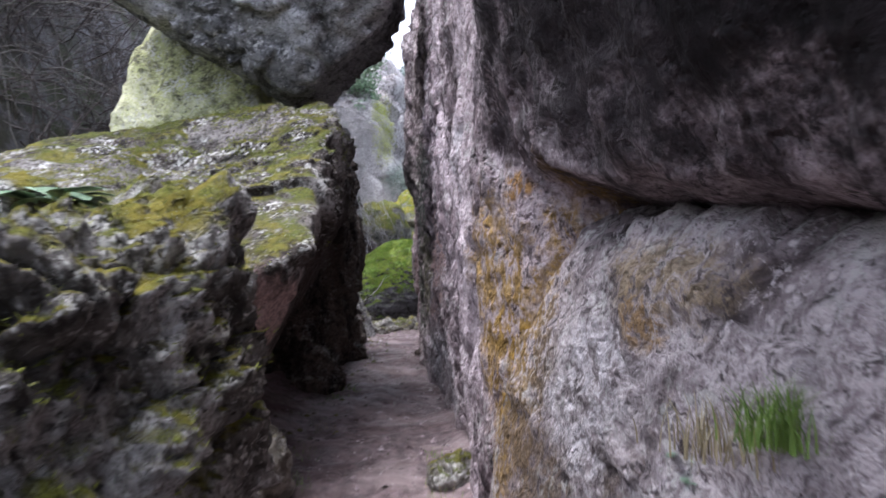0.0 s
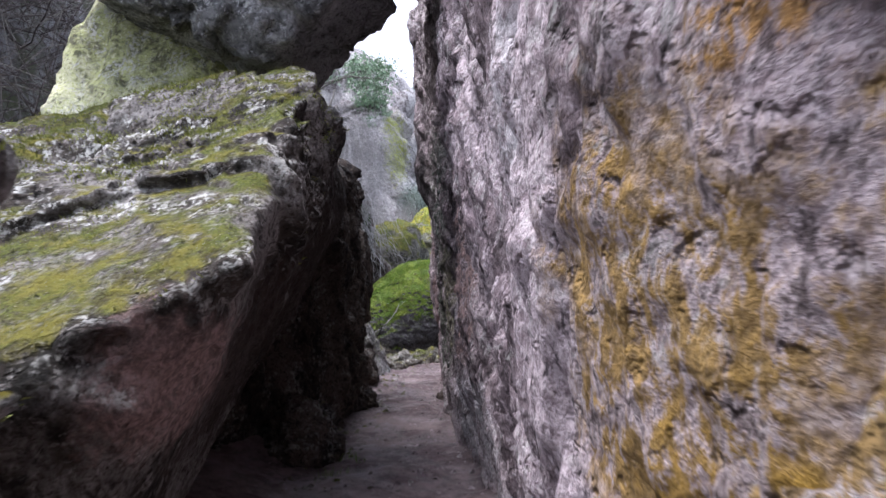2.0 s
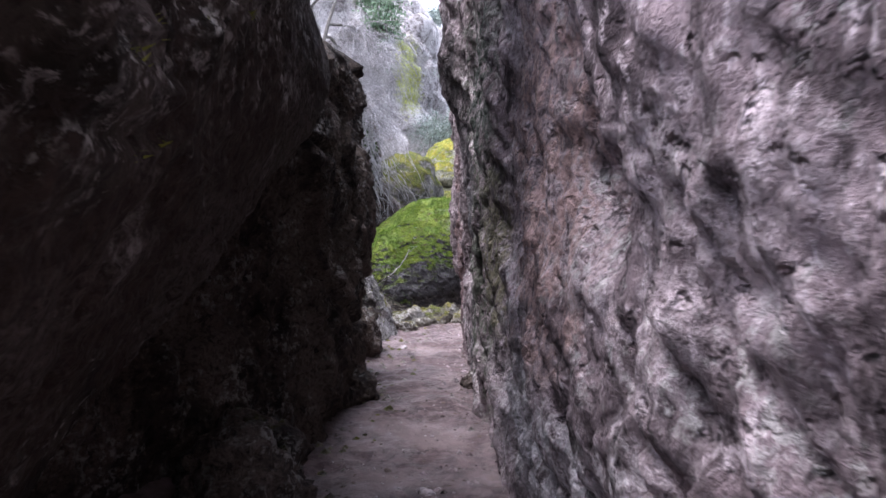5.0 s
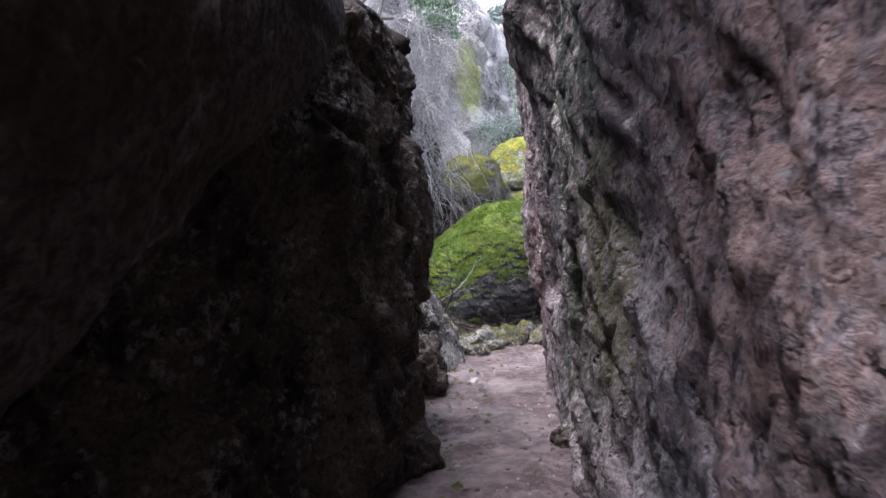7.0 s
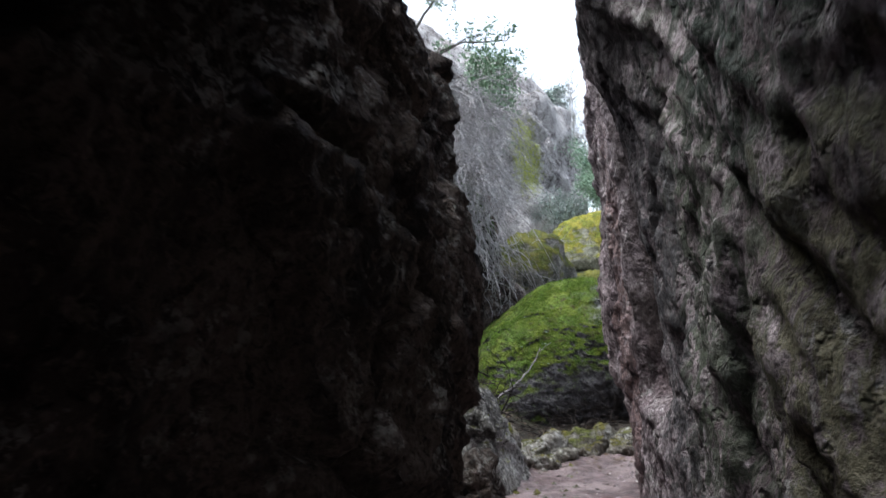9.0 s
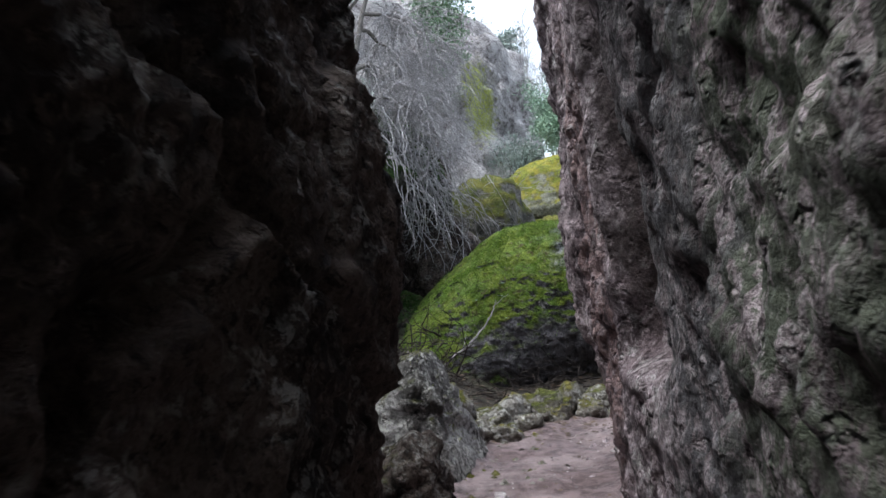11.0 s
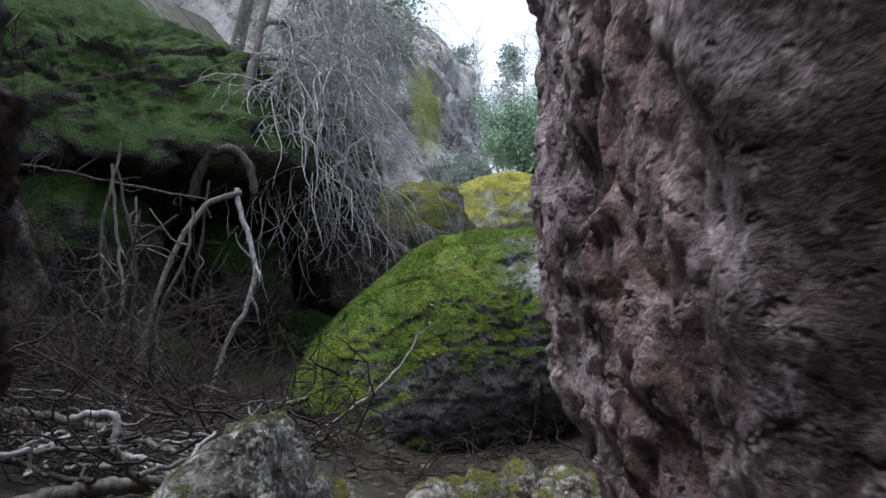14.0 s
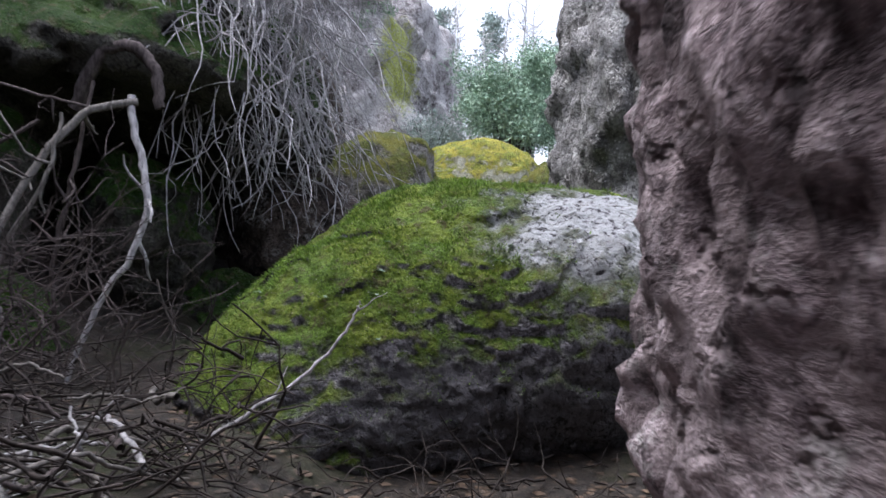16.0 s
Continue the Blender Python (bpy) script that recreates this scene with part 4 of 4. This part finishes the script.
def bush(name, centre, radius, seed, leaf, label, count=260, size=0.07, stems=26, category="bush"):
    """A shrub: crooked stems from the ground and a ragged crown of single leaves."""
    rng = random.Random(seed)
    gx, gy = centre[0], centre[1]
    gz = min(at(gx, gy), centre[2] - radius[2] * 0.6)
    ob = empty(name, gx, gy, gz, label, category)
    paths, tips = [], []
    for k in range(stems):
        a, b = rng.uniform(0, 6.283), rng.uniform(-0.5, 1.0)
        tip = np.array(centre) + np.array([math.cos(a) * radius[0], math.sin(a) * radius[1], b * radius[2]]) * rng.uniform(0.55, 1.0) * (1 - 0.3 * abs(b))
        s = np.array([gx + rng.gauss(0, 0.12), gy + rng.gauss(0, 0.12), gz])
        t = np.linspace(0, 1, 9)[:, None]
        q = s + (tip - s) * t + np.array([0, 0, 0.3]) * np.sin(t * 3.14) * radius[2]
        q[1:-1] += np.array([[rng.gauss(0, 0.05) for i in range(3)] for j in range(7)])
        paths.append((q, taper(9, 0.03, 0.008)))
        tips += list(q[5:])
        for j in range(4):
            w = wander(rng, q[rng.randrange(4, 9)], (rng.gauss(0, 1), rng.gauss(0, 1), rng.gauss(0.2, 0.7)), rng.uniform(0.25, 0.6) * radius[0], 4, 0.25)
            paths.append((w, taper(len(w), 0.008, 0.003)))
            tips += list(w[1:])
    placed("stemwork", *tubes(paths, 4), M_BROWN_TWIG, ob, kind="stuff")
    each = max(1, int(count * 60 / len(tips)))
    placed("foliage", *leaves(rng, tips, size, 0.09 * radius[0] + 0.05, each), leaf, ob, smooth=False)
    return ob


bush("bush", (0.7, 34.5, 7.3), (1.8, 1.5, 1.8), 51, M_BUSH, "dense green leafy bush above the mossy boulders", 900, 0.055)
bush("bush", (-1.9, 35.0, 6.2), (1.1, 0.8, 0.7), 52, M_GREY_LEAF, "low grey-green shrub between boulders", 120, 0.05)
bush("bush", (-4.6, 22.6, 5.6), (0.8, 0.8, 0.7), 54, M_GREY_LEAF, "thin grey-green shrub among the dead twigs", 40, 0.05)
bush("bush", (-4.5, 35.4, 12.6), (1.3, 0.8, 0.8), 55, M_LEAF, "small dark shrub growing on the cliff edge", 90, 0.09)


def oak():
    """The tree whose leafy sprays reach over the gap."""
    rng = random.Random(77)
    ob = empty("oak_tree", -6.0, 23.2, at(-6.0, 23.2), "oak with sparse green sprays reaching over the gap", "tree")
    z0 = ob.location.z
    trunk = np.array([(-6.0, 23.2, z0), (-5.8, 23.1, z0 + 1.8), (-5.4, 23.0, 6.2), (-5.0, 22.9, 7.6), (-4.7, 22.8, 9.0)])
    placed("trunk", *tubes([(trunk, [0.2, 0.17, 0.13, 0.1, 0.05])], 10), M_BARK, ob)
    tips = []
    for start, end in (((-5.0, 22.9, 7.6), (-2.35, 22.4, 7.9)), ((-5.2, 22.95, 7.0), (-2.9, 22.8, 8.4)), ((-4.8, 22.85, 8.4), (-3.3, 22.4, 9.4)), ((-5.0, 22.9, 7.6), (-5.6, 21.6, 8.9))):
        t = np.linspace(0, 1, 12)[:, None]
        q = np.array(start) + (np.array(end) - np.array(start)) * t + np.array([0, 0, 0.35]) * np.sin(t * 3.1)
        q[1:] += np.array([[rng.gauss(0, 0.04) for i in range(3)] for j in range(11)])
        placed("limb", *tubes([(q, taper(12, 0.045, 0.012))], 6), M_BARK, ob)
        paths = []
        for k in range(9):
            w = wander(rng, q[rng.randrange(6, 12)], (rng.gauss(0.3, 0.7), rng.gauss(0, 0.7), rng.gauss(0, 0.5)), rng.uniform(0.3, 0.7), 6, 0.25)
            paths.append((w, taper(len(w), 0.008, 0.003)))
            tips += list(w[2:])
        placed("twigwork", *tubes(paths, 4), M_BROWN_TWIG, ob, kind="stuff")
    placed("foliage", *leaves(rng, tips, 0.055, 0.06, 5), M_LEAF, ob, smooth=False)


oak()


def far_tree(x, y, height, seed, leaf, bare=False):
    """A thin tree on the distant slope."""
    rng = random.Random(seed)
    z0 = at(x, y) - 0.2
    ob = empty("far_tree", x, y, z0, "thin pale tree on the distant slope" if bare else "slender green tree on the distant slope", "tree", "trees on the slope")
    trunk = wander(rng, (x, y, z0), (0, 0, 1), height, 8, 0.04)
    placed("trunk", *tubes([(trunk, taper(9, 0.014 * height, 0.01))], 6), M_HAZE_BARK, ob)
    paths, tips = [], []
    for k in range(46):
        h = rng.uniform(0.3, 0.97)
        s = trunk[0] + (trunk[-1] - trunk[0]) * h
        reach = height * 0.2 * (1.15 - h) + 0.3
        w = wander(rng, s, (rng.gauss(0, 1), rng.gauss(0, 1), 0.6), reach, 5, 0.2)
        paths.append((w, taper(6, 0.03, 0.008)))
        tips += list(w[2:])
        for j in range(3):
            u = wander(rng, w[rng.randrange(2, 6)], (rng.gauss(0, 1), rng.gauss(0, 1), 0.5), reach * 0.5, 4, 0.2)
            paths.append((u, taper(5, 0.014, 0.005)))
    placed("branchwork", *tubes(paths, 4), M_HAZE_BARK, ob, kind="stuff")
    if not bare:
        placed("foliage", *leaves(rng, tips, 0.16, 0.22, 16), leaf, ob, smooth=False)


for i in range(44):
    rt = random.Random(700 + i)
    fx, fy = rt.uniform(-4.5, 7), rt.uniform(46, 80)
    far_tree(fx, fy, rt.uniform(6, 12), 700 + i, M_GREY_LEAF, i % 14 > 0)


def tuft(name, x, y, z, seed, count, height, material, label, spread=0.06, category="grass"):
    """A tuft of narrow bent blades."""
    g = np.random.RandomState(seed)
    V, F = [], []
    for k in range(count):
        a, lean = g.uniform(0, 6.283), g.uniform(0.1, 0.8)
        h = height * g.uniform(0.5, 1.15)
        o = np.array([x, y, z]) + np.array([g.normal(0, spread), g.normal(0, spread), -0.02])
        d, w = np.array([math.cos(a), math.sin(a), 0]), 0.002 * np.array([-math.sin(a), math.cos(a), 0])
        base = len(V) * 1
        for t, ww in ((0, 1.0), (0.4, 0.9), (0.75, 0.6), (1.0, 0.1)):
            c = o + d * lean * h * t * t + np.array([0, 0, h * (t - 0.25 * lean * t * t)])
            V += [c - w * ww, c + w * ww]
        for r in range(3):
            b = base + 2 * r
            F.append((b, b + 1, b + 3, b + 2))
    return placed(name, V, F, material, None, label, category, "", "stuff")


tuft("grass_tuft", 0.62, 1.28, 1.13, 1, 170, 0.14, M_GRASS, "green grass tuft on a ledge of the pale boulder", 0.03)
tuft("grass_tuft", 0.58, 1.4, 1.08, 2, 110, 0.12, M_DRYGRASS, "dry straw-coloured grass on the pale boulder", 0.06)
for i, (gx, gy) in enumerate([(0.0, 3.6), (-0.02, 4.15), (-0.05, 5.1), (0.05, 3.1), (-1.02, 4.6), (-1.05, 5.3), (-1.1, 6.2), (-1.15, 7.3), (-1.1, 7.8), (-0.95, 3.7), (0.1, 2.6)]):
    tuft("grass_tuft", gx, gy, at(gx, gy), 20 + i, 26, 0.1, M_GRASS if i % 3 else M_DRYGRASS, "small thin grass tuft at the path's edge", 0.07)


def fern(x, y, z, seed, fronds, length, label):
    rng = random.Random(seed)
    ob = empty("fern", x, y, z, label, "fern")
    for k in range(fronds):
        a = rng.uniform(0, 6.283)
        q = wander(rng, (x, y, z), (math.cos(a), math.sin(a), 0.8), length * rng.uniform(0.7, 1.2), 14, 0.05, 0.09)
        t = np.gradient(q, axis=0)
        V, F = [], []
        for i in range(2, 15):
            side = np.cross(unit(t[i]), (0, 0, 1))
            side = unit(side)
            reach = 0.3 * length * math.sin(math.pi * (i + 1) / 16.5)
            for sgn in (-1, 1):
                b = len(V)
                o, e = q[i], q[i] + side * sgn * reach + unit(t[i]) * reach * 0.35 + np.array([0, 0, -0.1 * reach])
                w = unit(t[i]) * 0.016
                V += [o - w, o + w, (o + e) / 2 + w * 1.1, e, (o + e) / 2 - w * 1.1]
                F += [(b, b + 1, b + 2, b + 4), (b + 4, b + 2, b + 3, b + 3)]
        tri = [(f[0], f[1], f[2]) for f in F] + [(f[0], f[2], f[3]) for f in F if f[2] != f[3]]
        placed("frond", V, tri, M_LEAF, ob, smooth=False)
    return ob


boulder("stone", (-2.25, 3.65, 0.75), (0.55, 0.4, 1.15), 321, M_MOSSY, "mossy stone wedged between the boulders", 0.08, 0.3, 5, category="stone")
fern(-2.1, 3.5, 1.76, 5, 9, 0.34, "green fern growing in the gap between boulders")
fern(-1.93, 3.42, 1.78, 6, 12, 0.26, "green fern growing in the gap between boulders")


def litter(name, label, seed, count, box, size, material, thick=0.4):
    """Small stones or leaf scraps lying on the earth."""
    g = np.random.RandomState(seed)
    bm_v = np.array([(1, 0, 0), (0.3, 0.9, 0.1), (-0.8, 0.6, 0), (-0.9, -0.5, 0.05), (0.2, -1, 0), (0.1, 0.05, 1.0)])
    bm_f = np.array([(0, 1, 5), (1, 2, 5), (2, 3, 5), (3, 4, 5), (4, 0, 5)])
    x, y = g.uniform(box[0], box[1], count), g.uniform(box[2], box[3], count)
    z = ground_height(x, y)
    s, a = size * g.uniform(0.4, 1.5, count), g.uniform(0, 6.283, count)
    v = bm_v[None] * s[:, None, None] * np.array([1, 1, thick]) * g.uniform(0.7, 1.3, (count, 6, 1))
    r = np.stack([v[:, :, 0] * np.cos(a)[:, None] - v[:, :, 1] * np.sin(a)[:, None], v[:, :, 0] * np.sin(a)[:, None] + v[:, :, 1] * np.cos(a)[:, None], v[:, :, 2]], 2)
    r += np.stack([x, y, z - 0.002], 1)[:, None, :]
    f = (bm_f[None] + 6 * np.arange(count)[:, None, None]).reshape(-1, 3)
    return placed(name, r.reshape(-1, 3), f, material, None, label, "litter", "", "stuff", smooth=False)


litter("gravel", "small pale pebbles scattered over the earth path", 61, 1400, (-1.7, 0.4, 1, 16), 0.011, M_BULGE, 0.7)
litter("gravel", "loose grey stones along the edges of the path", 64, 260, (-1.6, -0.95, 3, 16), 0.03, M_KERB, 0.75)
litter("gravel", "loose mauve stones along the foot of the wall", 65, 220, (-0.65, 0.2, 3, 16), 0.028, M_WALL, 0.75)
litter("gravel", "small stones trodden into the earth path", 66, 120, (-1.2, -0.2, 2, 16), 0.022, M_INNER, 0.5)
litter("leaf_litter", "dry brown leaf scraps on the path's edges", 62, 900, (-1.7, 0.3, 2, 16), 0.016, M_DRY, 0.25)
litter("leaf_litter", "dead leaves under the brushwood", 63, 2500, (-5.5, 0.5, 14.8, 18), 0.03, M_DRY, 0.25)

for i in range(7):
    gx, gy = 0.02 + 0.05 * math.sin(i * 2.3), 3.5 + 0.23 * i
    tuft("grass_tuft", gx, gy, at(gx, gy), 60 + i, 22, 0.09, M_GRASS if i % 2 else M_DRYGRASS, "thin grass tuft at the foot of the rock wall", 0.06)


def mossy(ob, seed, count, height, material, least=0.35, patch=0.35, level=-0.05, bare=None):
    """Fine moss shoots standing on the upward faces of a boulder."""
    g = np.random.RandomState(seed)
    me = ob.data
    co, no = np.zeros(len(me.vertices) * 3), np.zeros(len(me.vertices) * 3)
    me.vertices.foreach_get("co", co), me.vertices.foreach_get("normal", no)
    co, no = co.reshape(-1, 3) + np.array(ob.location), no.reshape(-1, 3)
    ok = np.where((no[:, 2] + 0.25 * fbm(co, 0.15, 3, seed) > least) & (fbm(co, patch, 4, seed + 3) > level))[0]
    if bare:
        away = np.linalg.norm(co[ok] - np.array(bare[:3]), axis=1) + 0.5 * fbm(co[ok], 0.2, 3, seed + 9)
        ok = ok[away > bare[3]]
    pick = ok[g.randint(0, len(ok), count)]
    p = co[pick] + g.normal(0, 0.012, (count, 3))
    d = no[pick] + g.normal(0, 0.45, (count, 3))
    d /= np.linalg.norm(d, axis=1)[:, None]
    w = np.cross(d, g.normal(0, 1, (count, 3)))
    w /= np.linalg.norm(w, axis=1)[:, None]
    s = height * g.uniform(0.4, 1.3, count)[:, None]
    base = p - no[pick] * 0.012
    v = np.stack([base - w * s * 0.22, base + w * s * 0.22, p + d * s], 1).reshape(-1, 3)
    placed("moss", v, np.arange(len(v)).reshape(-1, 3), material, ob, "short tufted moss", kind="stuff", smooth=False)
    return p


mossy(near_rock, 1, 16000, 0.014, M_MOSSTUFT)
mossy(slab_rock, 2, 30000, 0.016, M_MOSSTUFT, 0.45)
seats = mossy(dome_rock, 3, 40000, 0.02, M_GREENTUFT, 0.3, 0.4, -0.1, (0.15, 17.9, 1.65, 0.9))
mossy(stand_rock, 4, 1200, 0.012, M_MOSSTUFT, 0.5)


def rosette(x, y, z, seed, size):
    """A small plant of round leaves."""
    rng = random.Random(seed)
    V, F = [], []
    for k in range(9):
        a, r = rng.uniform(0, 6.283), size * rng.uniform(0.4, 1.0)
        c = np.array([x + r * math.cos(a), y + r * math.sin(a), z + size * rng.uniform(0.2, 0.6)])
        s = size * rng.uniform(0.25, 0.42)
        b = len(V)
        V.append(c - np.array([0, 0, s * 0.3]))
        for j in range(6):
            V.append(c + s * np.array([math.cos(j * 1.047), math.sin(j * 1.047), 0.15 * math.sin(a + j)]))
        F += [(b, b + 1 + j, b + 1 + (j + 1) % 6) for j in range(6)]
    placed("small_plant", V, F, M_BUSH, None, "tiny round-leaved green plant rooted in moss", "plant", "small plants in the moss", smooth=False)


rr = random.Random(8)
front = [p for p in seats if p[1] < 18.2 and -2.6 < p[0] < 0.2]
for i in range(16):
    p = front[rr.randrange(len(front))]
    rosette(p[0], p[1] - 0.01, p[2], 40 + i, rr.uniform(0.025, 0.045))
rosette(0.56, 1.6, 0.99, 60, 0.04)
rosette(0.57, 1.56, 0.95, 61, 0.03)
